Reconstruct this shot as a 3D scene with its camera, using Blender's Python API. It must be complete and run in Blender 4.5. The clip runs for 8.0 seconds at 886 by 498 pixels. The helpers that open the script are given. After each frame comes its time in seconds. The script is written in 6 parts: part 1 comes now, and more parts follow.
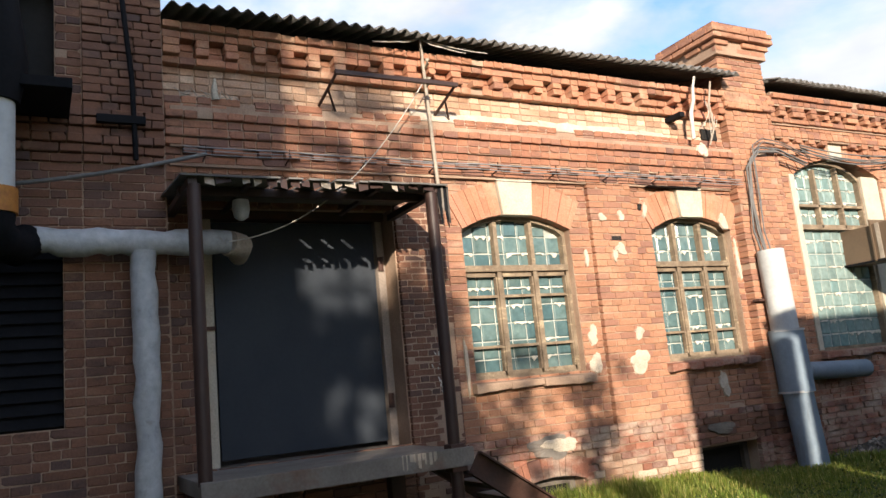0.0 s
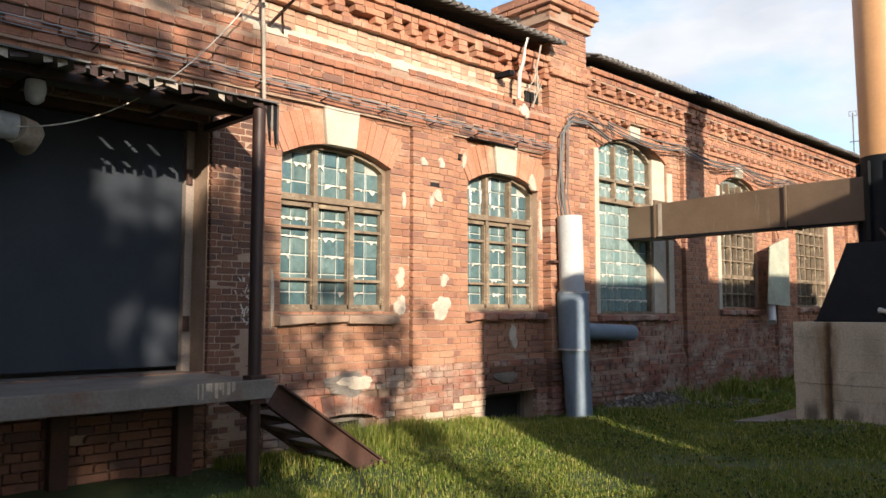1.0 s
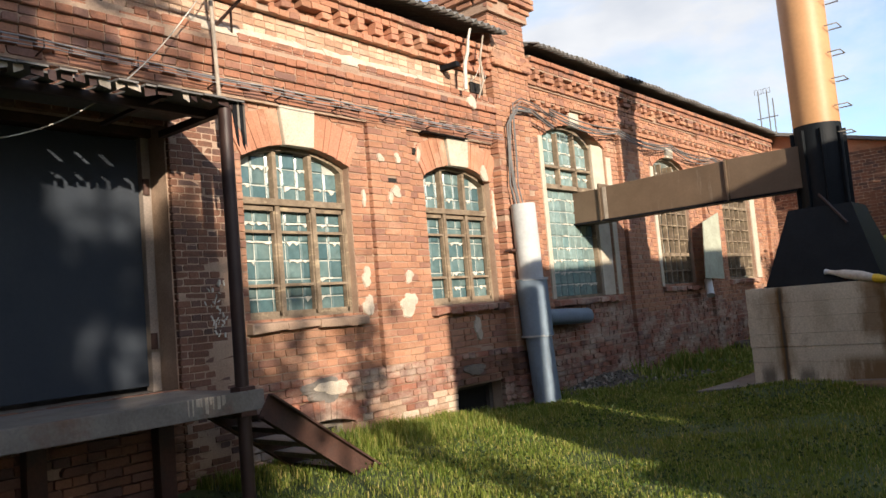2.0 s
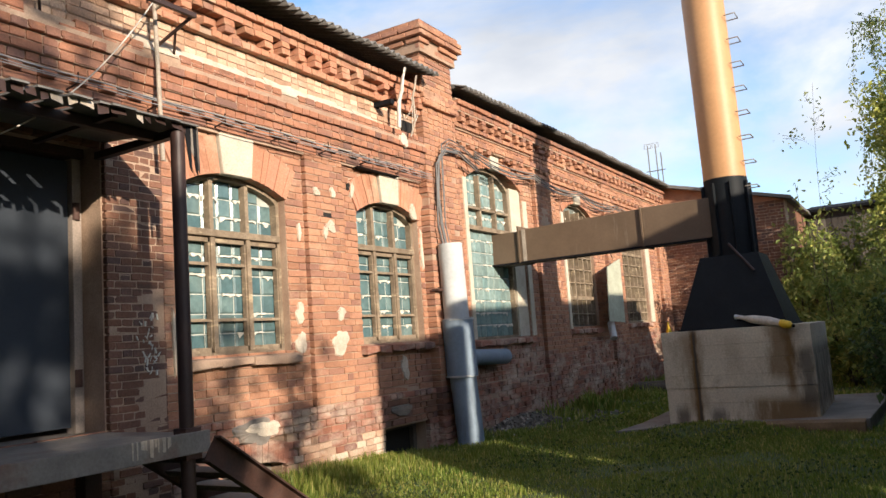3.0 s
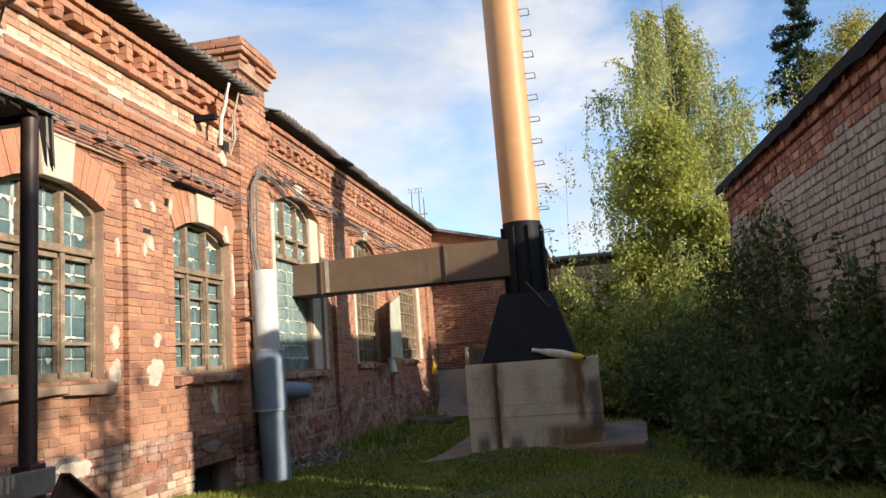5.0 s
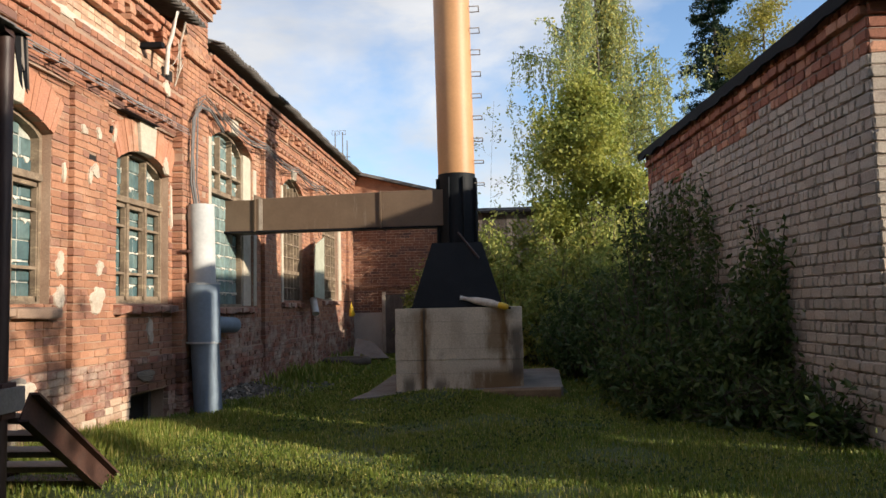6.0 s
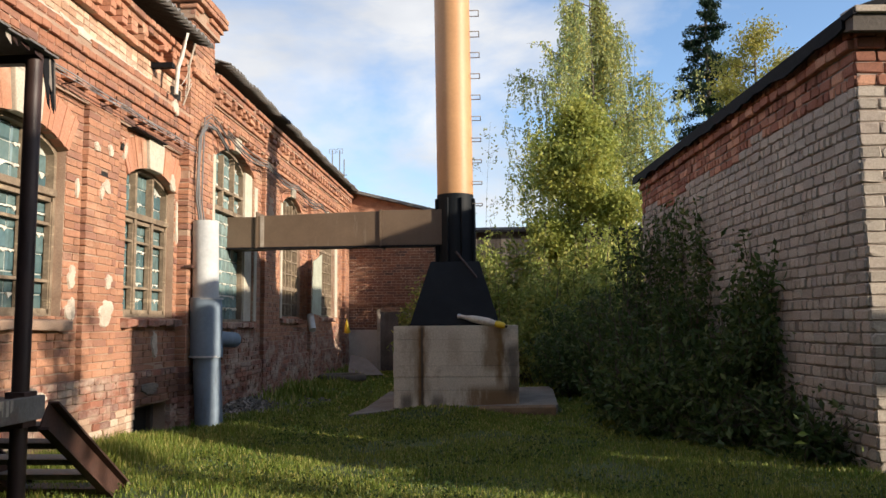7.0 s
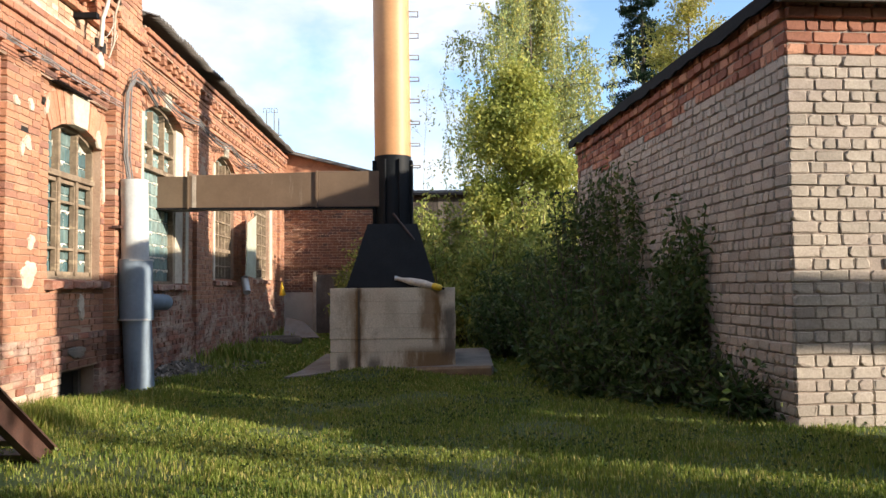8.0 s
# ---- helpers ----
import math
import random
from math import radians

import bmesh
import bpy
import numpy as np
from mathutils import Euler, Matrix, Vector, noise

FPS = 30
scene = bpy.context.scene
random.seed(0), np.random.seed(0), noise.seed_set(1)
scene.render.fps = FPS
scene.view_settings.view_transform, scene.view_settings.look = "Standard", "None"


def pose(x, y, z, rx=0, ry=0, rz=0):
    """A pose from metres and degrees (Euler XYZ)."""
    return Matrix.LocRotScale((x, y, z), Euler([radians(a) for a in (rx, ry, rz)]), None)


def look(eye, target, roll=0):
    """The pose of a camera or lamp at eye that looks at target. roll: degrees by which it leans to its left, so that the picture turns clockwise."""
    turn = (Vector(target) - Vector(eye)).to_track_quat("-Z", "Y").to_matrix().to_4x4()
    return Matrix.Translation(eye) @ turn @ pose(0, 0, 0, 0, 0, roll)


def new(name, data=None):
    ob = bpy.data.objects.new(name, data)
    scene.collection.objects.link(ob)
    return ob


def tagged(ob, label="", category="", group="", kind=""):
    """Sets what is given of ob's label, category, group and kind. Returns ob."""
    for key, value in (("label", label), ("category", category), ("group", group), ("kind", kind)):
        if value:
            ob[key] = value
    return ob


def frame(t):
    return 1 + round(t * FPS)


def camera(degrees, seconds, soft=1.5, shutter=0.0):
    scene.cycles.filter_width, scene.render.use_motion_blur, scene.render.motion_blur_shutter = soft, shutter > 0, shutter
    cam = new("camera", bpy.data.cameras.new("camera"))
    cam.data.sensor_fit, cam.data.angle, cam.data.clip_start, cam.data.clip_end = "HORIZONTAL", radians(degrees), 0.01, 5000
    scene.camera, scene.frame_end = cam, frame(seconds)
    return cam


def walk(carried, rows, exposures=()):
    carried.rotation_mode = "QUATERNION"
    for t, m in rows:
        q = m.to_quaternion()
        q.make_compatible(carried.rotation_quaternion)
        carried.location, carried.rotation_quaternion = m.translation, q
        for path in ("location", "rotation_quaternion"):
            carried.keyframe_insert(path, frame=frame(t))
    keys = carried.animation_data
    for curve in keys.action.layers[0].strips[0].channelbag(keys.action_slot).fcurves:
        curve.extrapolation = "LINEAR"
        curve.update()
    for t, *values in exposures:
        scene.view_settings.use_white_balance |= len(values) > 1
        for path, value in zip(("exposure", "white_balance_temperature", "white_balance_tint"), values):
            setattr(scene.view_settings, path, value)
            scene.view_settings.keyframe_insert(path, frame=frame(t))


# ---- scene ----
cam = camera(59.3, 8.0)
PATH = [
    (0, (6.873, 1.25, 1.327), (5.139, 2.185, 1.675), -5.5),
    (0.5, (6.726, 1.226, 1.373), (5.216, 2.498, 1.686), -7.4),
    (1, (6.534, 1.116, 1.361), (5.095, 2.495, 1.521), 0.0),
    (1.2, (6.446, 1.06, 1.35), (5.033, 2.468, 1.502), -1.9),
    (2.3, (5.897, 0.722, 1.282), (4.679, 2.299, 1.45), -3.7),
    (2.5, (5.793, 0.66, 1.279), (4.64, 2.284, 1.46), -2.3),
    (3, (5.516, 0.523, 1.322), (4.495, 2.226, 1.56), -4.2),
    (3.5, (5.192, 0.407, 1.27), (4.339, 2.196, 1.538), -4.9),
    (4, (4.922, 0.273, 1.313), (4.238, 2.144, 1.487), -0.4),
    (4.5, (4.673, 0.258, 1.274), (4.218, 2.185, 1.557), -4.2),
    (5, (4.427, 0.158, 1.268), (4.056, 2.101, 1.561), -4.2),
    (5.2, (4.336, 0.092, 1.267), (4.093, 2.061, 1.517), -4.9),
    (6.3, (4.015, -0.32, 1.268), (3.886, 1.671, 1.401), -0.7),
    (6.5, (3.996, -0.377, 1.268), (3.875, 1.615, 1.394), -0.5),
    (7, (3.982, -0.444, 1.258), (3.862, 1.543, 1.45), -0.5),
    (7.5, (3.948, -0.418, 1.235), (3.864, 1.572, 1.419), -0.3),
    (8, (3.967, -0.42, 1.248), (4.009, 1.577, 1.344), -0.5),
]
walk(cam, [(t, look(eye, target, roll)) for t, eye, target, roll in PATH], [(0, 0.4), (1, 0.3), (2.5, 0.22), (3.5, 0.28), (5, 0.23), (6.5, 0.02), (7, 0.15), (7.5, 0.34), (8, 0.6)])

# ---- daylight: low warm sun from the south-east, broken clouds ----
SUN_WAY = Vector((-1.0, 0.46, -0.31)).normalized()
sun = new("sun", bpy.data.lights.new("sun", "SUN"))
sun.data.energy, sun.data.angle, sun.data.color = 7.1, radians(0.6), (1.0, 0.87, 0.71)
sun.matrix_world = look((30, -14, 12), Vector((30, -14, 12)) + SUN_WAY)

world = bpy.data.worlds.new("world")
scene.world = world
world.use_nodes = True
wt = world.node_tree
wt.nodes.clear()


def node(tree, kind, **values):
    n = tree.nodes.new(kind)
    for key, v in values.items():
        if key in n.inputs:
            n.inputs[key].default_value = v
    return n


sky = wt.nodes.new("ShaderNodeTexSky")
sky.sky_type, sky.sun_disc = "NISHITA", False
sky.sun_elevation, sky.sun_rotation = radians(15.7), radians(114.7)
sky.air_density, sky.dust_density, sky.ozone_density = 1.0, 0.6, 2.0
coord = wt.nodes.new("ShaderNodeTexCoord")
flat = node(wt, "ShaderNodeMapping")
flat.inputs["Scale"].default_value = (1.0, 1.0, 2.2)
flat.inputs["Location"].default_value = (0.35, 0.1, 0.0)
cloud = node(wt, "ShaderNodeTexNoise", Scale=2.1, Detail=7.0, Roughness=0.56, Distortion=0.25)
ramp = wt.nodes.new("ShaderNodeValToRGB")
ramp.color_ramp.elements[0].position, ramp.color_ramp.elements[1].position = 0.42, 0.60
shade = node(wt, "ShaderNodeTexNoise", Scale=4.0, Detail=5.0)
tone = wt.nodes.new("ShaderNodeValToRGB")
tone.color_ramp.elements[0].position, tone.color_ramp.elements[1].position = 0.3, 0.7
tone.color_ramp.elements[0].color = (4.3, 4.65, 5.3, 1)
tone.color_ramp.elements[1].color = (7.1, 7.15, 7.3, 1)
mix = wt.nodes.new("ShaderNodeMixRGB")
back = node(wt, "ShaderNodeBackground", Strength=0.125)
out = wt.nodes.new("ShaderNodeOutputWorld")
wt.links.new(coord.outputs["Generated"], flat.inputs["Vector"])
wt.links.new(flat.outputs["Vector"], cloud.inputs["Vector"])
wt.links.new(flat.outputs["Vector"], shade.inputs["Vector"])
wt.links.new(cloud.outputs["Fac"], ramp.inputs["Fac"])
wt.links.new(shade.outputs["Fac"], tone.inputs["Fac"])
wt.links.new(ramp.outputs["Color"], mix.inputs["Fac"])
lift = wt.nodes.new("ShaderNodeMixRGB")
lift.blend_type = "MULTIPLY"
lift.inputs["Fac"].default_value = 1.0
lift.inputs["Color2"].default_value = (1.75, 1.8, 1.95, 1)
wt.links.new(sky.outputs["Color"], lift.inputs["Color1"])
wt.links.new(lift.outputs["Color"], mix.inputs["Color1"])
wt.links.new(tone.outputs["Color"], mix.inputs["Color2"])
wt.links.new(mix.outputs["Color"], back.inputs["Color"])
wt.links.new(back.outputs["Background"], out.inputs["Surface"])


# ---- materials ----
def surface(name, a, b, c=None, big=1.5, fine=40.0, rough=0.85, bump=0.25, metal=0.0, rnd=0.0, dirt=None, dirt_at=(0.55, 0.75), dirt_scale=(2, 2, 2), spec=0.4, coat=0.0, grainy=(0.75, 1.2), soot=None, soot_at=(0.52, 0.72), soot_scale=(3, 3, 6)):
    """Two tones mixed by a large noise, a third by each piece's own random number, fine grain, and dirt with its own shape."""
    m = bpy.data.materials.new(name)
    m.use_nodes = True
    t = m.node_tree
    bsdf = t.nodes["Principled BSDF"]
    geo = t.nodes.new("ShaderNodeNewGeometry")
    info = t.nodes.new("ShaderNodeObjectInfo")
    n1 = node(t, "ShaderNodeTexNoise", Scale=big, Detail=6.0, Roughness=0.6)
    n2 = node(t, "ShaderNodeTexNoise", Scale=fine, Detail=4.0, Roughness=0.65)
    for n in (n1, n2):
        t.links.new(geo.outputs["Position"], n.inputs["Vector"])
    r1 = t.nodes.new("ShaderNodeValToRGB")
    r1.color_ramp.elements[0].position, r1.color_ramp.elements[1].position = 0.35, 0.65
    r1.color_ramp.elements[0].color, r1.color_ramp.elements[1].color = (*a, 1), (*b, 1)
    t.links.new(n1.outputs["Fac"], r1.inputs["Fac"])
    colour = r1.outputs["Color"]
    if c and rnd:
        add = t.nodes.new("ShaderNodeMath")
        add.operation = "ADD"
        t.links.new(geo.outputs["Random Per Island"], add.inputs[0])
        t.links.new(info.outputs["Random"], add.inputs[1])
        fr = t.nodes.new("ShaderNodeMath")
        fr.operation = "FRACT"
        t.links.new(add.outputs[0], fr.inputs[0])
        rr = t.nodes.new("ShaderNodeValToRGB")
        rr.color_ramp.elements[0].position, rr.color_ramp.elements[1].position = 1 - rnd, 1.0
        rr.color_ramp.elements[0].color, rr.color_ramp.elements[1].color = (0, 0, 0, 1), (1, 1, 1, 1)
        t.links.new(fr.outputs[0], rr.inputs["Fac"])
        mx = node(t, "ShaderNodeMixRGB", Color2=(*c, 1))
        t.links.new(rr.outputs["Color"], mx.inputs["Fac"])
        t.links.new(colour, mx.inputs["Color1"])
        hsv = t.nodes.new("ShaderNodeHueSaturation")
        mr = node(t, "ShaderNodeMapRange")
        mr.inputs["To Min"].default_value, mr.inputs["To Max"].default_value = 0.72, 1.22
        t.links.new(fr.outputs[0], mr.inputs["Value"])
        t.links.new(mr.outputs["Result"], hsv.inputs["Value"])
        t.links.new(mx.outputs["Color"], hsv.inputs["Color"])
        colour = hsv.outputs["Color"]
    for tint, span, stretch, shift in ((dirt, dirt_at, dirt_scale, 0.0), (soot, soot_at, soot_scale, 31.0)):
        if not tint:
            continue
        mp = node(t, "ShaderNodeMapping")
        mp.inputs["Scale"].default_value = stretch
        mp.inputs["Location"].default_value = (shift, shift, shift)
        t.links.new(geo.outputs["Position"], mp.inputs["Vector"])
        n3 = node(t, "ShaderNodeTexNoise", Scale=1.0, Detail=7.0, Roughness=0.65)
        t.links.new(mp.outputs["Vector"], n3.inputs["Vector"])
        r3 = t.nodes.new("ShaderNodeValToRGB")
        r3.color_ramp.elements[0].position, r3.color_ramp.elements[1].position = span
        t.links.new(n3.outputs["Fac"], r3.inputs["Fac"])
        mx = node(t, "ShaderNodeMixRGB", Color2=(*tint, 1))
        t.links.new(r3.outputs["Color"], mx.inputs["Fac"])
        t.links.new(colour, mx.inputs["Color1"])
        colour = mx.outputs["Color"]
    grain = t.nodes.new("ShaderNodeHueSaturation")
    g = node(t, "ShaderNodeMapRange")
    g.inputs["From Min"].default_value, g.inputs["From Max"].default_value = 0.25, 0.75
    g.inputs["To Min"].default_value, g.inputs["To Max"].default_value = grainy
    t.links.new(n2.outputs["Fac"], g.inputs["Value"])
    t.links.new(g.outputs["Result"], grain.inputs["Value"])
    t.links.new(colour, grain.inputs["Color"])
    t.links.new(grain.outputs["Color"], bsdf.inputs["Base Color"])
    bsdf.inputs["Roughness"].default_value, bsdf.inputs["Metallic"].default_value = rough, metal
    bsdf.inputs["Specular IOR Level"].default_value = spec
    bsdf.inputs["Coat Weight"].default_value = coat
    if bump:
        bm_node = node(t, "ShaderNodeBump", Strength=bump, Distance=0.01)
        t.links.new(n2.outputs["Fac"], bm_node.inputs["Height"])
        t.links.new(bm_node.outputs["Normal"], bsdf.inputs["Normal"])
    return m


def leafy(name, a, b, c, share=0.3):
    """Leaves: three tones, a little light through them."""
    m = surface(name, a, b, c, big=0.9, fine=9.0, rough=0.55, bump=0.0, rnd=share, spec=0.3)
    t = m.node_tree
    bsdf = t.nodes["Principled BSDF"]
    tr = t.nodes.new("ShaderNodeBsdfTranslucent")
    mixer = node(t, "ShaderNodeMixShader", Fac=0.42)
    t.links.new(bsdf.inputs["Base Color"].links[0].from_socket, tr.inputs["Color"])
    t.links.new(bsdf.outputs["BSDF"], mixer.inputs[1])
    t.links.new(tr.outputs["BSDF"], mixer.inputs[2])
    t.links.new(mixer.outputs["Shader"], t.nodes["Material Output"].inputs["Surface"])
    return m


M_BRICK = surface("red_brick", (0.50, 0.255, 0.15), (0.38, 0.178, 0.105), (0.20, 0.098, 0.07), big=1.3, fine=55, bump=0.6, rnd=0.5, dirt=(0.50, 0.33, 0.22), dirt_at=(0.54, 0.78), dirt_scale=(1.3, 1.3, 2.2), soot=(0.17, 0.085, 0.06), soot_scale=(2.6, 2.6, 5.5), soot_at=(0.53, 0.78))
M_FRIEZE = surface("pale_stained_brick", (0.52, 0.33, 0.22), (0.46, 0.265, 0.165), (0.53, 0.385, 0.275), big=1.6, fine=55, bump=0.5, rnd=0.5, dirt=(0.55, 0.41, 0.31), dirt_at=(0.52, 0.75), dirt_scale=(1.5, 1.5, 4), soot=(0.20, 0.12, 0.085), soot_scale=(2.6, 2.6, 5.5), soot_at=(0.53, 0.78))
M_CORNICE = surface("sooty_cornice_brick", (0.37, 0.16, 0.095), (0.44, 0.205, 0.12), (0.16, 0.085, 0.065), big=1.4, fine=55, bump=0.5, rnd=0.55, dirt=(0.08, 0.05, 0.04), dirt_at=(0.55, 0.75), dirt_scale=(1.5, 1.5, 5), soot=(0.07, 0.045, 0.038), soot_scale=(2.6, 2.6, 5.5), soot_at=(0.53, 0.78))
M_PLINTHBRICK = surface("damp_plinth_brick", (0.38, 0.16, 0.10), (0.29, 0.12, 0.08), (0.15, 0.08, 0.065), big=1.3, fine=55, bump=0.5, rnd=0.5, dirt=(0.46, 0.36, 0.28), dirt_at=(0.44, 0.66), dirt_scale=(1.9, 1.9, 3.4), soot=(0.07, 0.05, 0.045), soot_scale=(2.6, 2.6, 5.5), soot_at=(0.53, 0.78))
M_LIMEBRICK = surface("lime_stained_brick", (0.46, 0.30, 0.20), (0.40, 0.22, 0.14), (0.48, 0.37, 0.28), big=1.8, fine=55, bump=0.6, rnd=0.5, dirt=(0.50, 0.40, 0.30), dirt_at=(0.47, 0.66), dirt_scale=(2.2, 2.2, 3))
# soot, and the shade over tower and door pier, both in this colour
M_DARKBRICK = surface("sooty_shade_toned_brick", (0.195, 0.092, 0.058), (0.24, 0.11, 0.066), (0.085, 0.05, 0.042), big=1.1, fine=55, bump=0.5, rnd=0.5, dirt=(0.33, 0.19, 0.115), dirt_at=(0.56, 0.75), dirt_scale=(1.1, 1.1, 1.9), soot=(0.05, 0.035, 0.03), soot_scale=(2.6, 2.6, 5.5), soot_at=(0.53, 0.78))
M_ARCH = surface("orange_arch_brick", (0.50, 0.24, 0.14), (0.41, 0.18, 0.105), (0.36, 0.165, 0.105), big=1.5, fine=55, bump=0.55, rnd=0.5, dirt=(0.52, 0.36, 0.25), dirt_at=(0.52, 0.75), dirt_scale=(2, 2, 2.5))
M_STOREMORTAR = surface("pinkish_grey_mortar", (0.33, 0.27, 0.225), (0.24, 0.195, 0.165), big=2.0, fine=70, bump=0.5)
M_MORTAR = surface("old_mortar", (0.42, 0.30, 0.215), (0.30, 0.195, 0.135), big=2.0, fine=70, bump=0.5)
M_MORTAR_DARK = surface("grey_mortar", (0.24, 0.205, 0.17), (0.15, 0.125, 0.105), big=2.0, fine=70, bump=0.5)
M_WHITEBRICK = surface("silicate_brick", (0.50, 0.43, 0.355), (0.39, 0.34, 0.285), (0.27, 0.225, 0.19), big=1.2, fine=45, bump=0.45, rnd=0.5, dirt=(0.25, 0.22, 0.19), dirt_at=(0.6, 0.8), dirt_scale=(1.5, 1.5, 1.5))
M_REDTOP = surface("dull_red_brick", (0.36, 0.15, 0.09), (0.27, 0.105, 0.07), (0.42, 0.22, 0.14), big=1.3, fine=45, bump=0.5, rnd=0.5)
M_PLASTER = surface("cream_plaster", (0.54, 0.485, 0.385), (0.45, 0.395, 0.31), big=5, fine=60, bump=0.3)
M_CEMENT = surface("pale_cement_patch", (0.58, 0.50, 0.40), (0.44, 0.37, 0.29), big=7, fine=70, bump=0.6)
M_WOODFRAME = surface("weathered_window_timber", (0.27, 0.205, 0.14), (0.155, 0.113, 0.075), big=6, fine=45, bump=0.5, dirt=(0.40, 0.315, 0.205), dirt_at=(0.55, 0.7), dirt_scale=(5, 5, 14))
M_BLOCK = surface("aqua_glass_block", (0.10, 0.165, 0.165), (0.165, 0.235, 0.225), (0.05, 0.095, 0.105), big=5, fine=14, rough=0.16, bump=0.12, rnd=0.5, spec=0.5, coat=0.4)
# paler copy of the aqua block, sunlight on window 3 put into it
M_BLOCKLIT = surface("sun_toned_aqua_glass_block", (0.19, 0.275, 0.265), (0.27, 0.355, 0.335), (0.13, 0.205, 0.205), big=5, fine=14, rough=0.16, bump=0.12, rnd=0.5, spec=0.5, coat=0.4)
M_BLOCKDARK = surface("dusty_dark_glass", (0.15, 0.17, 0.15), (0.27, 0.28, 0.24), (0.08, 0.095, 0.09), big=5, fine=14, rough=0.2, bump=0.1, rnd=0.5)
M_GROUT = surface("white_grout", (0.50, 0.51, 0.45), (0.36, 0.37, 0.33), big=9, fine=80, bump=0.5)
M_SMEAR = surface("white_mortar_smears", (0.66, 0.63, 0.55), (0.50, 0.47, 0.40), big=9, fine=80, bump=0.5)
M_PALECABLE = surface("pale_grey_cable", (0.27, 0.275, 0.28), (0.19, 0.19, 0.19), big=3, fine=20, rough=0.6, bump=0.0)
M_EARTH = surface("bare_grey_brown_earth", (0.12, 0.098, 0.075), (0.075, 0.06, 0.045), big=3, fine=30, rough=0.95, bump=0.6)
M_SLATE = surface("grey_asbestos_slate", (0.17, 0.16, 0.15), (0.11, 0.105, 0.10), big=2.2, fine=40, bump=0.3)
M_SOOT = surface("black_soot_paint", (0.006, 0.0065, 0.008), (0.010, 0.010, 0.012), big=3, fine=30, rough=0.75, bump=0.2, spec=0.12)
M_STACKBLACK = surface("blue_black_stack_paint", (0.0055, 0.0075, 0.0095), (0.010, 0.012, 0.014), big=3, fine=30, rough=0.6, bump=0.25, spec=0.18)
M_OCHRE = surface("ochre_painted_steel", (0.50, 0.275, 0.125), (0.44, 0.235, 0.105), big=1.2, fine=22, rough=0.5, bump=0.1, dirt=(0.22, 0.10, 0.05), dirt_at=(0.62, 0.8), dirt_scale=(3, 3, 0.5), grainy=(0.92, 1.07))
M_DUCT = surface("brown_grimy_sheet_steel", (0.105, 0.072, 0.046), (0.145, 0.10, 0.065), big=1.4, fine=25, rough=0.55, bump=0.15, metal=0.0, dirt=(0.28, 0.24, 0.19), dirt_at=(0.62, 0.8), dirt_scale=(5, 2, 0.6), grainy=(0.92, 1.07))
M_RUST = surface("rust_brown_steel", (0.052, 0.026, 0.02), (0.08, 0.037, 0.026), big=4, fine=40, rough=0.75, bump=0.3, dirt=(0.045, 0.03, 0.025), dirt_at=(0.5, 0.7), dirt_scale=(3, 3, 3))
M_POST = surface("dark_brown_painted_post", (0.036, 0.020, 0.017), (0.052, 0.028, 0.022), big=3, fine=30, rough=0.5, bump=0.15, grainy=(0.92, 1.07))
M_DOOR = surface("blue_black_painted_sheet", (0.026, 0.032, 0.042), (0.034, 0.040, 0.049), big=1.5, fine=25, rough=0.6, bump=0.05, spec=0.2, grainy=(0.92, 1.07))
M_ZINC = surface("pale_galvanised_sheet", (0.52, 0.53, 0.52), (0.42, 0.43, 0.43), big=4, fine=25, rough=0.75, bump=0.15, spec=0.25, dirt=(0.35, 0.27, 0.2), dirt_at=(0.66, 0.8), dirt_scale=(6, 6, 2), grainy=(0.92, 1.07))
M_BLUEGREY = surface("blue_grey_paint", (0.22, 0.275, 0.33), (0.17, 0.215, 0.265), big=2.5, fine=25, rough=0.85, bump=0.15, spec=0.15, dirt=(0.12, 0.14, 0.16), dirt_at=(0.56, 0.78), dirt_scale=(6, 6, 1), grainy=(0.92, 1.07))
M_WRAP = surface("crumpled_grey_foil_wrap", (0.48, 0.49, 0.49), (0.38, 0.39, 0.40), big=5, fine=12, rough=0.45, bump=0.6, dirt=(0.2, 0.17, 0.13), dirt_at=(0.62, 0.8), dirt_scale=(5, 5, 5))
M_CONCRETE = surface("board_marked_concrete", (0.64, 0.57, 0.44), (0.53, 0.46, 0.35), big=1.8, fine=45, bump=0.5, dirt=(0.24, 0.19, 0.14), dirt_at=(0.55, 0.82), dirt_scale=(2.6, 2.6, 1.1))


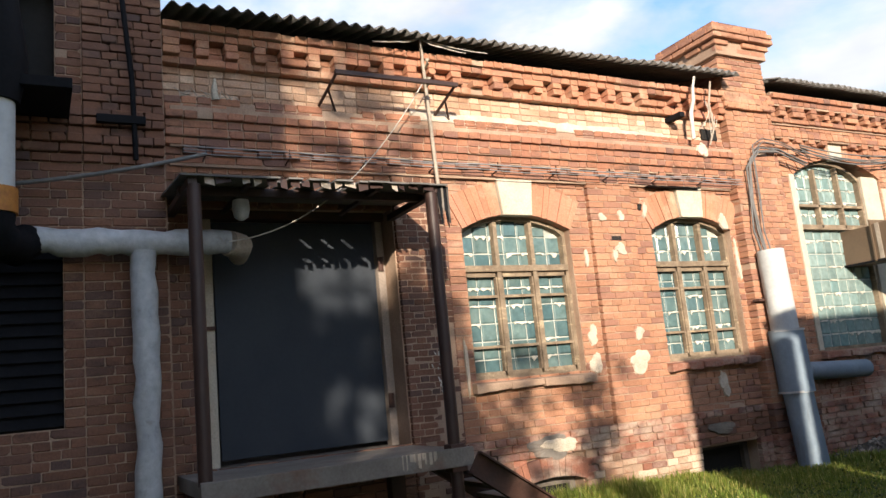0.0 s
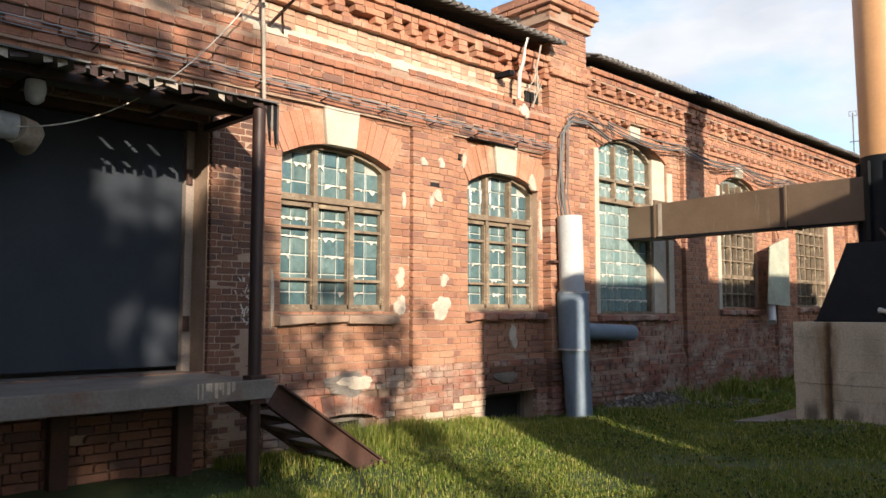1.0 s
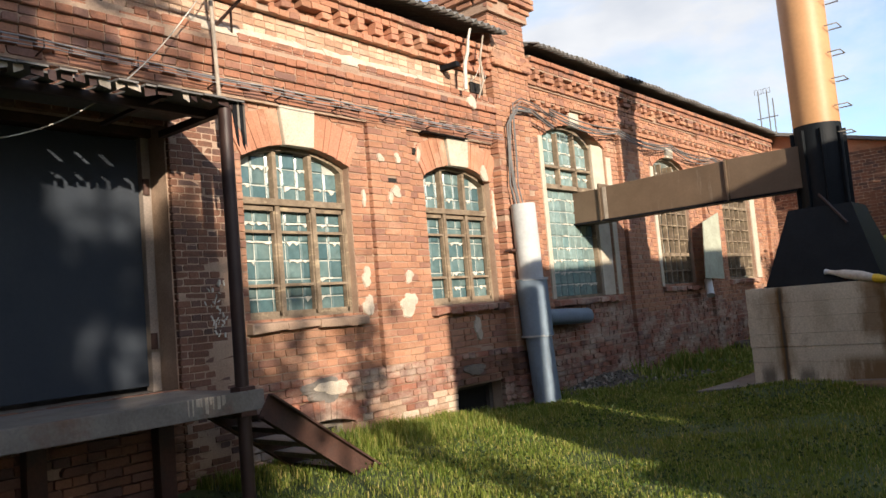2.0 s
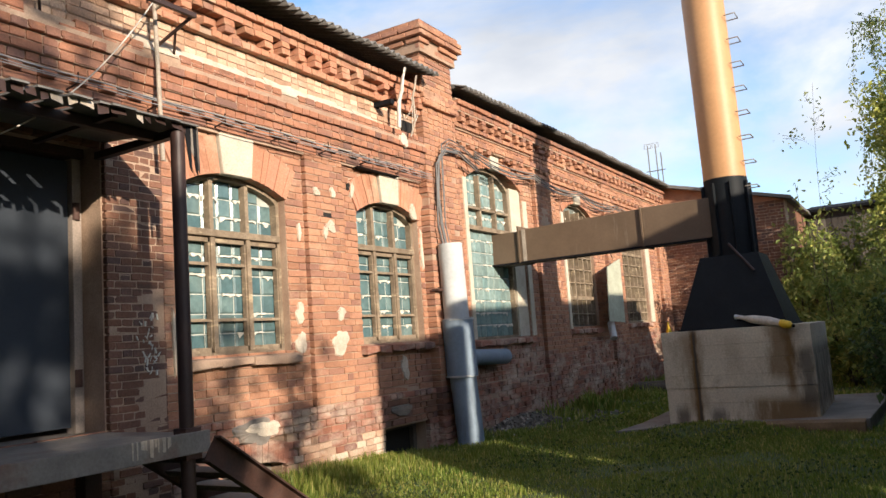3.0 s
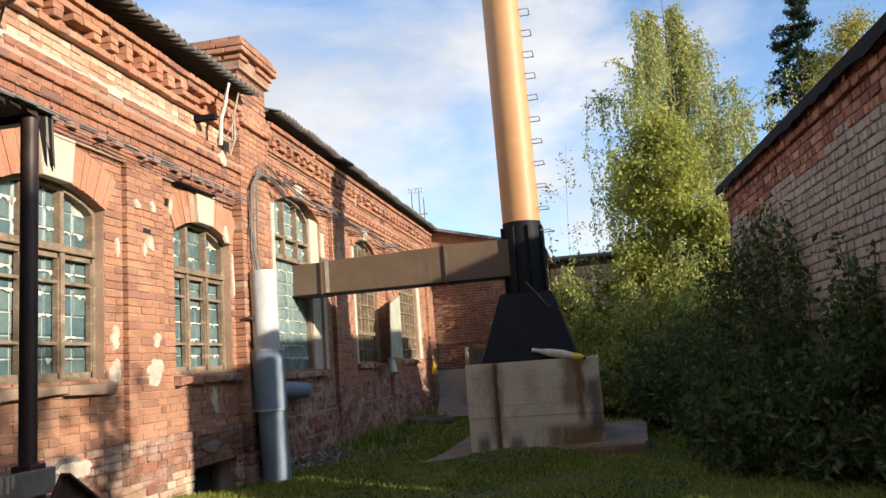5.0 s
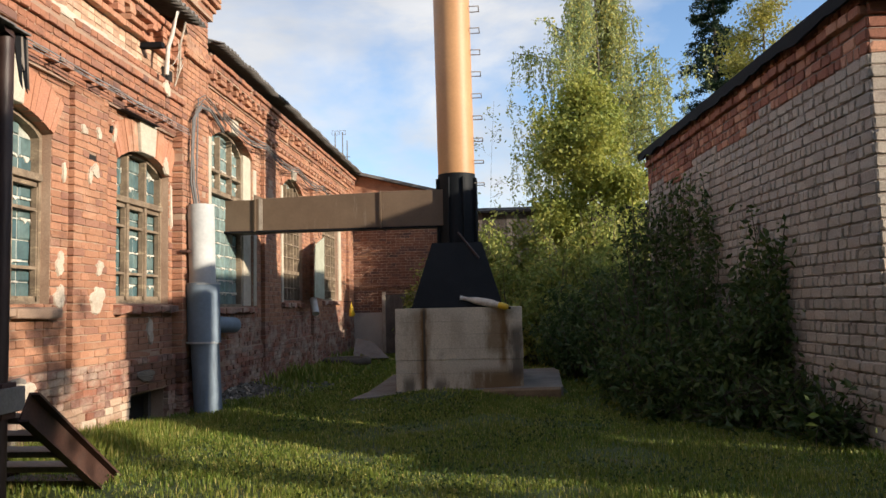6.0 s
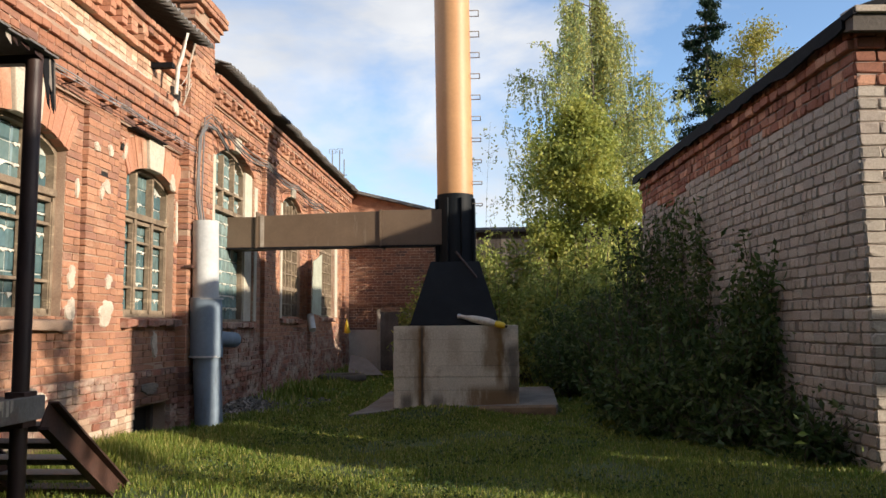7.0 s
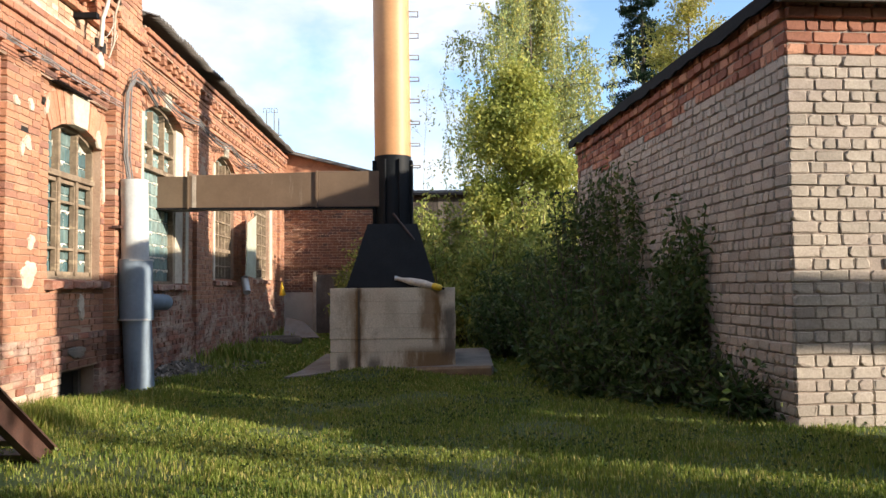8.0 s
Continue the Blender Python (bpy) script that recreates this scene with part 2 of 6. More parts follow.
def rust_marks(m, marks, tint):
    """Rust that has run down a face: each mark is (x, half width, bottom, top), broken up by noise."""
    t = m.node_tree
    base = t.nodes["Principled BSDF"].inputs["Base Color"]
    geo = t.nodes.new("ShaderNodeNewGeometry")
    axes = t.nodes.new("ShaderNodeSeparateXYZ")
    t.links.new(geo.outputs["Position"], axes.inputs[0])
    stretch = node(t, "ShaderNodeMapping")
    stretch.inputs["Scale"].default_value = (9, 9, 2.2)
    t.links.new(geo.outputs["Position"], stretch.inputs["Vector"])
    n = node(t, "ShaderNodeTexNoise", Scale=1.0, Detail=6.0, Roughness=0.65)
    t.links.new(stretch.outputs["Vector"], n.inputs["Vector"])

    def calc(kind, a, b):
        c = t.nodes.new("ShaderNodeMath")
        c.operation = kind
        for k, v in enumerate((a, b)):
            if isinstance(v, (int, float)):
                c.inputs[k].default_value = v
            else:
                t.links.new(v, c.inputs[k])
        return c.outputs[0]

    def fade(v, a, b):
        r = node(t, "ShaderNodeMapRange")
        r.interpolation_type = "SMOOTHSTEP"
        r.inputs["From Min"].default_value, r.inputs["From Max"].default_value = a, b
        t.links.new(v, r.inputs["Value"])
        return r.outputs["Result"]

    for x, half, low, high, strength in marks:
        off = calc("ABSOLUTE", calc("SUBTRACT", axes.outputs["X"], x), 0.0)
        off = calc("ADD", off, calc("MULTIPLY", calc("SUBTRACT", n.outputs["Fac"], 0.5), half * -2.4))
        side = fade(off, half * 1.3, half * 0.2)
        ends = calc("MULTIPLY", fade(axes.outputs["Z"], high + 0.1, high - 0.08), fade(axes.outputs["Z"], low - 0.12, low + 0.1))
        mask = calc("MULTIPLY", calc("MULTIPLY", side, ends), strength)
        mx = node(t, "ShaderNodeMixRGB", Color2=(*tint, 1))
        t.links.new(mask, mx.inputs["Fac"])
        t.links.new(base.links[0].from_socket, mx.inputs["Color1"])
        t.links.new(mx.outputs["Color"], base)


rust_marks(M_CONCRETE, [(2.93, 0.17, 0.2, 1.2, 0.55), (2.965, 0.05, 0.0, 1.24, 0.95), (4.02, 0.20, 0.6, 1.22, 0.75), (4.1, 0.06, 0.4, 1.15, 0.85), (3.95, 0.55, 0.0, 0.34, 0.9), (3.45, 0.12, 0.7, 1.15, 0.25)], (0.15, 0.08, 0.022))
rust_marks(M_CONCRETE, [(2.98, 0.022, 0.0, 1.22, 0.9), (2.74, 0.12, 0.0, 0.24, 0.8), (3.2, 0.11, 0.0, 0.22, 0.75), (4.30, 0.13, 0.25, 0.95, 0.8)], (0.06, 0.05, 0.04))
M_RUSTSTAIN = surface("rust_stained_concrete", (0.23, 0.155, 0.085), (0.15, 0.095, 0.05), big=5, fine=45, bump=0.4)
M_SLAB = surface("dusty_concrete_slab", (0.22, 0.195, 0.17), (0.15, 0.13, 0.11), big=2.5, fine=40, bump=0.4, dirt=(0.15, 0.08, 0.05), dirt_at=(0.55, 0.75), dirt_scale=(2, 2, 2))
M_CABLE = surface("grey_cable", (0.11, 0.105, 0.10), (0.17, 0.165, 0.16), big=3, fine=20, rough=0.6, bump=0.0)
M_WHITEWIRE = surface("white_wire", (0.62, 0.58, 0.51), (0.45, 0.41, 0.35), big=3, fine=20, rough=0.6, bump=0.0)
M_OLDPOLE = surface("pale_weathered_pole", (0.42, 0.36, 0.29), (0.30, 0.25, 0.20), big=6, fine=50, bump=0.3)
M_GREYWOOD = surface("grey_weathered_boards", (0.15, 0.125, 0.105), (0.09, 0.075, 0.065), (0.22, 0.19, 0.16), big=2, fine=30, bump=0.4, rnd=0.4)
M_SHEDWOOD = surface("dark_rotten_boards", (0.075, 0.063, 0.054), (0.045, 0.038, 0.034), (0.11, 0.095, 0.08), big=2, fine=30, bump=0.4, rnd=0.4)
M_YELLOW = surface("yellow_plastic", (0.75, 0.50, 0.03), (0.65, 0.42, 0.03), big=8, fine=30, rough=0.5, bump=0.2)
M_OFFWHITE = surface("offwhite_insulation", (0.62, 0.57, 0.49), (0.5, 0.45, 0.38), big=8, fine=30, bump=0.4)
M_ORANGE = surface("orange_rust_collar", (0.45, 0.19, 0.03), (0.35, 0.13, 0.03), big=8, fine=30, rough=0.6, bump=0.3)
M_GREENBOARD = surface("pale_green_board", (0.42, 0.44, 0.34), (0.33, 0.33, 0.26), big=3, fine=30, bump=0.2)
M_GROUND = surface("worn_turf_soil", (0.045, 0.075, 0.02), (0.07, 0.09, 0.03), big=0.8, fine=30, rough=0.95, bump=0.6, dirt=(0.10, 0.08, 0.055), dirt_at=(0.58, 0.75), dirt_scale=(0.9, 0.9, 0.9))
M_GRASS = leafy("grass_blades", (0.15, 0.225, 0.034), (0.245, 0.285, 0.054), (0.44, 0.37, 0.13), 0.28)
M_STONE = surface("grey_rubble", (0.21, 0.185, 0.155), (0.12, 0.105, 0.088), (0.32, 0.27, 0.22), big=3, fine=40, bump=0.5, rnd=0.4)
M_BARK = surface("grey_brown_bark", (0.12, 0.095, 0.07), (0.075, 0.06, 0.045), big=4, fine=30, bump=0.6)
M_BIRCHLEAF = leafy("birch_leaves", (0.29, 0.36, 0.14), (0.40, 0.43, 0.18), (0.55, 0.45, 0.10), 0.3)
M_MAPLELEAF = leafy("yellow_green_leaves", (0.30, 0.34, 0.07), (0.42, 0.41, 0.09), (0.15, 0.20, 0.05), 0.35)
# leaf green darkened to carry the shade beside the store wall
M_BUSHLEAF = leafy("shade_toned_leaves", (0.050, 0.09, 0.024), (0.078, 0.118, 0.033), (0.14, 0.165, 0.055), 0.34)
# brighter leaf: sunlight on the far shrubs put into the colour
M_SHRUBLEAF = leafy("sun_toned_shrub_leaves", (0.20, 0.26, 0.06), (0.30, 0.34, 0.085), (0.42, 0.38, 0.11), 0.35)
M_SPRUCE = leafy("spruce_needles", (0.015, 0.035, 0.016), (0.022, 0.048, 0.02), (0.012, 0.025, 0.012), 0.3)
# near-black that paints the darkness inside holes and openings
M_DARK = surface("painted_hole_dark", (0.012, 0.011, 0.010), (0.018, 0.016, 0.014), big=2, fine=20, bump=0.1)
M_LEAFGOLD = leafy("golden_leaves", (0.40, 0.33, 0.07), (0.34, 0.33, 0.09), (0.22, 0.25, 0.06), 0.3)


# ---- mesh helpers ----
class Geo:
    """Collects faces for one mesh."""

    def __init__(self):
        self.v, self.f, self.smooth = [], [], False

    def face(self, *pts):
        n = len(self.v)
        self.v += [tuple(p) for p in pts]
        self.f.append(tuple(range(n, n + len(pts))))

    def hull8(self, p):
        """A block from 8 corners: four of the front, then four behind them."""
        n = len(self.v)
        self.v += [tuple(q) for q in p]
        for q in ((0, 1, 2, 3), (7, 6, 5, 4), (0, 4, 5, 1), (1, 5, 6, 2), (2, 6, 7, 3), (3, 7, 4, 0)):
            self.f.append(tuple(n + i for i in q))
        return self

    def box(self, x0, x1, y0, y1, z0, z1, m=None):
        p = [(x1, y0, z0), (x1, y1, z0), (x1, y1, z1), (x1, y0, z1), (x0, y0, z0), (x0, y1, z0), (x0, y1, z1), (x0, y0, z1)]
        return self.hull8([m @ Vector(q) for q in p] if m else p)

    def tube(self, pts, r, n=10, cap=True):
        """A round tube along points; r: one radius or one for each point."""
        pts = [Vector(p) for p in pts]
        rs = r if isinstance(r, (list, tuple)) else [r] * len(pts)
        base = len(self.v)
        ref = Vector((0, 0, 1))
        for i, p in enumerate(pts):
            d = (pts[min(i + 1, len(pts) - 1)] - pts[max(i - 1, 0)]).normalized()
            if abs(d.dot(ref)) > 0.95:
                ref = Vector((1, 0, 0))
            a = d.cross(ref).normalized()
            b = a.cross(d).normalized()
            for k in range(n):
                w = 2 * math.pi * k / n
                self.v.append(tuple(p + (a * math.cos(w) + b * math.sin(w)) * rs[i]))
        for i in range(len(pts) - 1):
            for k in range(n):
                a0, b0 = base + i * n + k, base + i * n + (k + 1) % n
                self.f.append((a0, a0 + n, b0 + n, b0))
        if cap:
            for first, turn in ((base, 1), (base + (len(pts) - 1) * n, -1)):
                rim = self.v[first : first + n]
                self.face(*rim[::turn])
        self.smooth = True
        return self

    def mesh(self, name, mat, bevel=0.0):
        me = bpy.data.meshes.new(name)
        me.from_pydata(self.v, [], self.f)
        if bevel:
            b = bmesh.new()
            b.from_mesh(me)
            bmesh.ops.remove_doubles(b, verts=b.verts, dist=1e-5)
            bmesh.ops.bevel(b, geom=[e for e in b.edges if e.is_manifold and e.calc_face_angle(0) > 0.6], offset=bevel, segments=2, profile=0.6, affect="EDGES")
            b.to_mesh(me)
            b.free()
        me.materials.append(mat)
        if self.smooth:
            me.polygons.foreach_set("use_smooth", [len(p.vertices) == 4 for p in me.polygons])
        me.update()
        return me

    def put(self, name, mat, parent=None, label="", bevel=0.0):
        ob = new(name, self.mesh(name, mat, bevel))
        if parent is not None:
            attach(ob, parent)
        return tagged(ob, label) if label else ob


def base_of(ob):
    p = Vector(ob.location)
    return p if ob.parent is None else Vector((0, 0, 0))


def attach(ob, parent):
    """Hangs ob, made in the world's own coordinates, under parent."""
    ob.parent = parent
    ob.matrix_parent_inverse = Matrix.Translation(-base_of(parent))


def thing(name, at, label, category="", group="", kind=""):
    ob = new(name)
    ob.empty_display_size = 0.1
    ob.location = at
    return tagged(ob, label, category, group, kind)


def arc(a, b, sag, n=14):
    """A hanging line from a to b."""
    a, b = Vector(a), Vector(b)
    return [a.lerp(b, i / n) - Vector((0, 0, sag * 4 * (i / n) * (1 - i / n))) for i in range(n + 1)]


# ---- masonry ----
class Opening:
    """A hole in a wall: u0..u1, from z0 to the springing, then a shallow arch; ring: height of the arch stones."""

    def __init__(self, u0, u1, z0, spring, rise=0.0, ring=0.0):
        self.u0, self.u1, self.z0, self.spring, self.rise, self.ring = u0, u1, z0, spring, rise, ring
        self.mid, self.half = (u0 + u1) / 2, (u1 - u0) / 2
        if rise:
            self.R = (self.half**2 + rise**2) / (2 * rise)
            self.zc = spring + rise - self.R
            self.ang = math.asin(self.half / self.R)

    def top(self, u):
        if not self.rise:
            return self.spring
        d = min(abs(u - self.mid), self.half)
        return self.zc + math.sqrt(self.R**2 - d * d)

    def gap(self, z):
        """The stretch of a course at height z that has no ordinary bricks."""
        if self.z0 < z < self.spring:
            return self.u0, self.u1
        if self.rise and self.spring <= z < self.spring + self.rise + self.ring:
            w = math.sqrt(max((self.R + self.ring) ** 2 - (z - self.zc) ** 2, 0))
            w = min(w, math.tan(self.ang) * (z - self.zc))
            return (self.mid - w, self.mid + w) if w > 0.02 else None
        return None


class Frame:
    """A wall's plane: origin, direction along it and the way out of it."""

    def __init__(self, o, u):
        self.o, self.u = Vector(o), Vector(u).normalized()
        self.n = self.u.cross(Vector((0, 0, 1)))

    def at(self, u, z, d=0.0):
        return self.o + self.u * u + self.n * d + Vector((0, 0, z))


def core(fr, name, u0, u1, z0, z1, depth, mat, openings, label, face=-0.009):
    """The wall's body with its openings right through it, as upright strips."""
    cuts = {u0, u1}
    for o in openings:
        cuts |= {o.u0, o.u1}
        if o.rise:
            cuts |= {o.u0 + (o.u1 - o.u0) * i / 14 for i in range(1, 14)}
    cuts = sorted(c for c in cuts if u0 <= c <= u1)
    g = Geo()

    def strip(a, b, za0, zb0, za1, zb1):
        q = [(a, za0), (b, zb0), (b, zb1), (a, za1)]
        g.hull8([fr.at(u, z, face) for u, z in q] + [fr.at(u, z, face - depth) for u, z in q])

    for a, b in zip(cuts, cuts[1:]):
        inside = sorted((o for o in openings if o.u0 <= (a + b) / 2 <= o.u1), key=lambda o: o.z0)
        lo = (z0, z0)
        for o in inside:
            if o.z0 > lo[0] + 1e-4:
                strip(a, b, *lo, o.z0, o.z0)
            lo = (o.top(a), o.top(b))
        strip(a, b, *lo, z1, z1)
    ob = g.put(name, mat)
    w = bmesh.new()
    w.from_mesh(ob.data)
    bmesh.ops.remove_doubles(w, verts=w.verts, dist=1e-4)
    w.to_mesh(ob.data)
    w.free()
    return tagged(ob, label, "wall", kind="structure")


def brick_shape(wide, high, back, c, rough, rng):
    """A brick round its centre, as (along, up, out) points and faces: worn corners, an uneven rim, four sides."""
    j = lambda: rng.uniform(-rough, rough)  # noqa: E731
    cut = [min(c * rng.uniform(0.3, 1.5) + (c * 2.2 if rng.random() < 0.07 else 0.0), high * 0.38, wide * 0.38) for _ in range(4)]
    p = []
    for out_by, k, move in ((back, 0.0, 0.0), (-c * 0.8, 0.0, 1.0), (0.0, c * 0.75, 1.0)):
        a, b = wide / 2 - k, high / 2 - k
        rim = [(-a + cut[0], -b), (a - cut[1], -b), (a, -b + cut[1]), (a, b - cut[2]), (a - cut[2], b), (-a + cut[3], b), (-a, b - cut[3]), (-a, -b + cut[0])]
        p += [(x + j() * move, z + j() * move, out_by + j() * move * 0.7) for x, z in rim]
    f = [tuple(range(16, 24))]
    for s in (0, 8):
        f += [(s + i, s + (i + 1) % 8, s + 8 + (i + 1) % 8, s + 8 + i) for i in range(8)]
    return p, f


def chamfered(fr, u0, u1, z0, z1, back, front, rng, c=0.006, rough=0.003):
    """One worn brick set in a frame's plane."""
    pts, fs = brick_shape(u1 - u0, z1 - z0, back - front, c, rough, rng)
    return [fr.at((u0 + u1) / 2 + x, (z0 + z1) / 2 + z, front + o) for x, z, o in pts], fs


def courses(fr, wall, u0, u1, z0, z1, h, length, openings, mat_at, proud, near=None, seed=1, joint=0.0095, lost=0.006, limit=290, wear=0.003, worn=(0.009, 0.0045), breaks=(), heads=2, small_above=99.0):
    """Lays bricks course by course. mat_at(u, z, row): the brick's material; proud(u, z, row, k): how far it stands out, or None for none."""
    rng = random.Random(seed)
    joined = {}
    shapes = {}
    made = 0
    rows = int(round((z1 - z0) / h))
    for row in range(rows):
        za = z0 + row * h
        zm = za + h / 2
        gaps = sorted(g for g in (o.gap(zm) for o in openings) if g)
        free, at = [], u0
        for a, b in gaps:
            if a > at:
                free.append((at, min(a, u1)))
            at = max(at, b)
        if at < u1:
            free.append((at, u1))
        free = [(p, q) for a, b in free for p, q in zip([a, *(k for k in breaks if a < k < b)], [*(k for k in breaks if a < k < b), b])]
        head = 1 if za > small_above else row % heads
        for a, b in free:
            if b - a < 0.03:
                continue
            size = length / 2 if head else length
            cut = [a]
            u = a + (length / 2 if head else length * (0.75 if row % 4 == 0 else 1.0))
            u = (math.floor(a / size) + 1) * size + (length / 4 if head else 0)
            while u < b - 0.05:
                if u - cut[-1] > 0.05:
                    cut.append(u + rng.uniform(-0.008, 0.008))
                u += size if rng.random() > 0.12 else length * 0.75 if not head else length
            cut.append(b)
            for k, (p, q) in enumerate(zip(cut, cut[1:])):
                out_by = proud((p + q) / 2, zm, row, k)
                if out_by is None or rng.random() < lost:
                    continue
                front = out_by + rng.uniform(-wear, wear)
                m = mat_at((p + q) / 2, zm, row)
                lean = rng.uniform(-0.003, 0.003)
                ua, ub, va, vb = p + joint / 2, q - joint / 2, za + joint / 2 + lean, za + h - joint / 2 + lean
                if near and made < limit and near[0] < p and q < near[1] and near[2] < za < near[3]:
                    kind = (m.name, head, rng.randrange(11))
                    if kind not in shapes:
                        pts, fs = brick_shape(size, h, -0.07, *worn, rng)
                        # local axes: x along the wall, -y out of it
                        pts = [(x / size, -o, z / h) for x, z, o in pts]
                        me = bpy.data.meshes.new("brick")
                        me.from_pydata(pts, [], fs)
                        me.materials.append(m)
                        shapes[kind] = me
                    ob = new("brick", shapes[kind])
                    c = fr.at((ua + ub) / 2, (va + vb) / 2, front)
                    rot = Matrix((( fr.u.x, -fr.n.x, 0), (fr.u.y, -fr.n.y, 0), (0, 0, 1)))
                    ob.matrix_basis = Matrix.LocRotScale(c, rot.to_quaternion(), (ub - ua, 1, vb - va))
                    ob.parent = wall
                    made += 1
                else:
                    v, f = joined.setdefault(m.name, ([], []))
                    pts, fs = brick_shape(ub - ua, vb - va, -0.06 - front, *worn, rng)
                    pts = [fr.at((ua + ub) / 2 + x, (va + vb) / 2 + z, front + o) for x, z, o in pts]
                    n = len(v)
                    v += [tuple(x) for x in pts]
                    f += [tuple(i + n for i in x) for x in fs]
    for name, (v, f) in joined.items():
        me = bpy.data.meshes.new("brickwork")
        me.from_pydata(v, [], f)
        me.materials.append(bpy.data.materials[name])
        ob = new("brickwork", me)
        ob.parent = wall
        tagged(ob, kind="stuff")


def arch_stones(fr, wall, o, mat, seed, out_by=0.012, key=0.0):
    """Wedge bricks round an arch, leaving room for a keystone that is key wide."""
    rng = random.Random(seed)
    n = int(round(2 * o.ang * (o.R + o.ring / 2) / 0.072))
    g = Geo()
    for i in range(n):
        a0, a1 = (-o.ang + 2 * o.ang * (i + s) / n for s in (0.03, 0.97))
        if abs((a0 + a1) / 2) * (o.R + o.ring / 2) < key / 2:
            continue
        d = out_by + rng.uniform(-0.005, 0.005)
        q = [(o.mid + r * math.sin(a), o.zc + r * math.cos(a)) for a, r in ((a0, o.R), (a1, o.R), (a1, o.R + o.ring), (a0, o.R + o.ring))]
        q = [(u + rng.uniform(-0.003, 0.003), z + rng.uniform(-0.004, 0.004)) for u, z in q]
        g.hull8([fr.at(u, z, d) for u, z in q] + [fr.at(u, z, -0.08) for u, z in q])
    ob = g.put("arch_bricks", mat)
    ob.parent = wall
    tagged(ob, kind="stuff")


def blob(fr, name, mat, parent, u, z, w, h, out_by, seed, label=""):
    """A ragged flat patch of plaster or cement on a wall."""
    rng = random.Random(seed)
    n, rim, top = 36, [], []
    waves = [(k, rng.uniform(0, 6.28), 0.34 / k) for k in (2, 3, 5, 8)]
    for i in range(n):
        a = 2 * math.pi * i / n
        r = 1 + sum(h2 * math.sin(k * a + ph) for k, ph, h2 in waves) + rng.uniform(-0.05, 0.05)
        rim.append(fr.at(u + w / 2 * r * math.cos(a), z + h / 2 * r * math.sin(a), out_by - 0.02))
        top.append(fr.at(u + w / 2 * (r - 0.12) * math.cos(a), z + h / 2 * (r - 0.12) * math.sin(a), out_by + rng.uniform(0, 0.008)))
    g = Geo()
    g.v = [tuple(p) for p in rim + top] + [tuple(fr.at(u, z, out_by + 0.008))]
    g.f = [(i, (i + 1) % n, n + (i + 1) % n, n + i) for i in range(n)] + [(n + i, n + (i + 1) % n, 2 * n) for i in range(n)]
    return g.put(name, mat, parent, label)


# ---- ground ----
def ground_z(x, y):
    lift = 0.12 * math.exp(-((x - 0.2) ** 2) / 1.2 - ((y - 6.9) ** 2) / 2.5)
    near = math.exp(-((x - 3) ** 2 + (y - 8) ** 2) / 400)
    lift += 0.11 * math.exp(-(((x - 3.2) / 0.8) ** 2) - ((y - 10.55) / 0.3) ** 2)
    return near * (0.05 * noise.noise((x * 0.5, y * 0.5, 0)) + 0.02 * noise.noise((x * 2.1, y * 2.1, 3))) + lift - 0.02


def build_ground():
    ax = [-600, -200, -60, -20] + [-6 + 0.3 * i for i in range(61)] + [20, 40, 90, 250, 600]
    ay = [-600, -200, -60, -20] + [-6 + 0.3 * i for i in range(112)] + [40, 70, 150, 300, 600]
    g = Geo()
    g.v = [(x, y, ground_z(x, y)) for y in ay for x in ax]
    w = len(ax)
    g.f = [(j * w + i, j * w + i + 1, (j + 1) * w + i + 1, (j + 1) * w + i) for j in range(len(ay) - 1) for i in range(w - 1)]
    g.smooth = True
    tagged(g.put("ground", M_GROUND), "worn green turf over brown soil in a yard", "ground", kind="structure")


build_ground()

# ---- the long brick workshop: fronts along y, facing +x ----
FACE = Frame((0, 0, 0), (0, 1, 0))
W1 = Opening(5.20, 6.58, 1.34, 2.92, 0.17, 0.36)
W2 = Opening(7.80, 9.12, 1.36, 2.94, 0.17, 0.36)
DOOR = Opening(2.55, 4.42, 0.80, 3.12)
B1 = Opening(5.55, 6.37, -0.3, 0.26, 0.06, 0.2)
B2 = Opening(8.05, 9.0, -0.3, 0.35)
W3 = Opening(10.50, 12.40, 1.32, 3.74, 0.26, 0.2)
W4 = Opening(14.20, 15.68, 1.40, 3.62, 0.22, 0.15)
W5 = Opening(17.50, 19.20, 1.45, 3.62, 0.22, 0.15)
WL = Opening(0.1, 1.47, 1.29, 2.81)
WU = Opening(0.55, 1.42, 3.82, 4.9)


def eroded(u, z):
    """Bricks eaten back near the ground and in streaks, and a few that stand proud."""
    f = max(0.0, 1.3 - z) * (0.028 if u > 7.9 else 0.012) + 0.003
    return f * noise.noise((u * 8.0, z * 11.0, 1.0)) - max(0.0, noise.noise((u * 1.1, z * 1.6, 7.0)) - 0.35) * 0.03


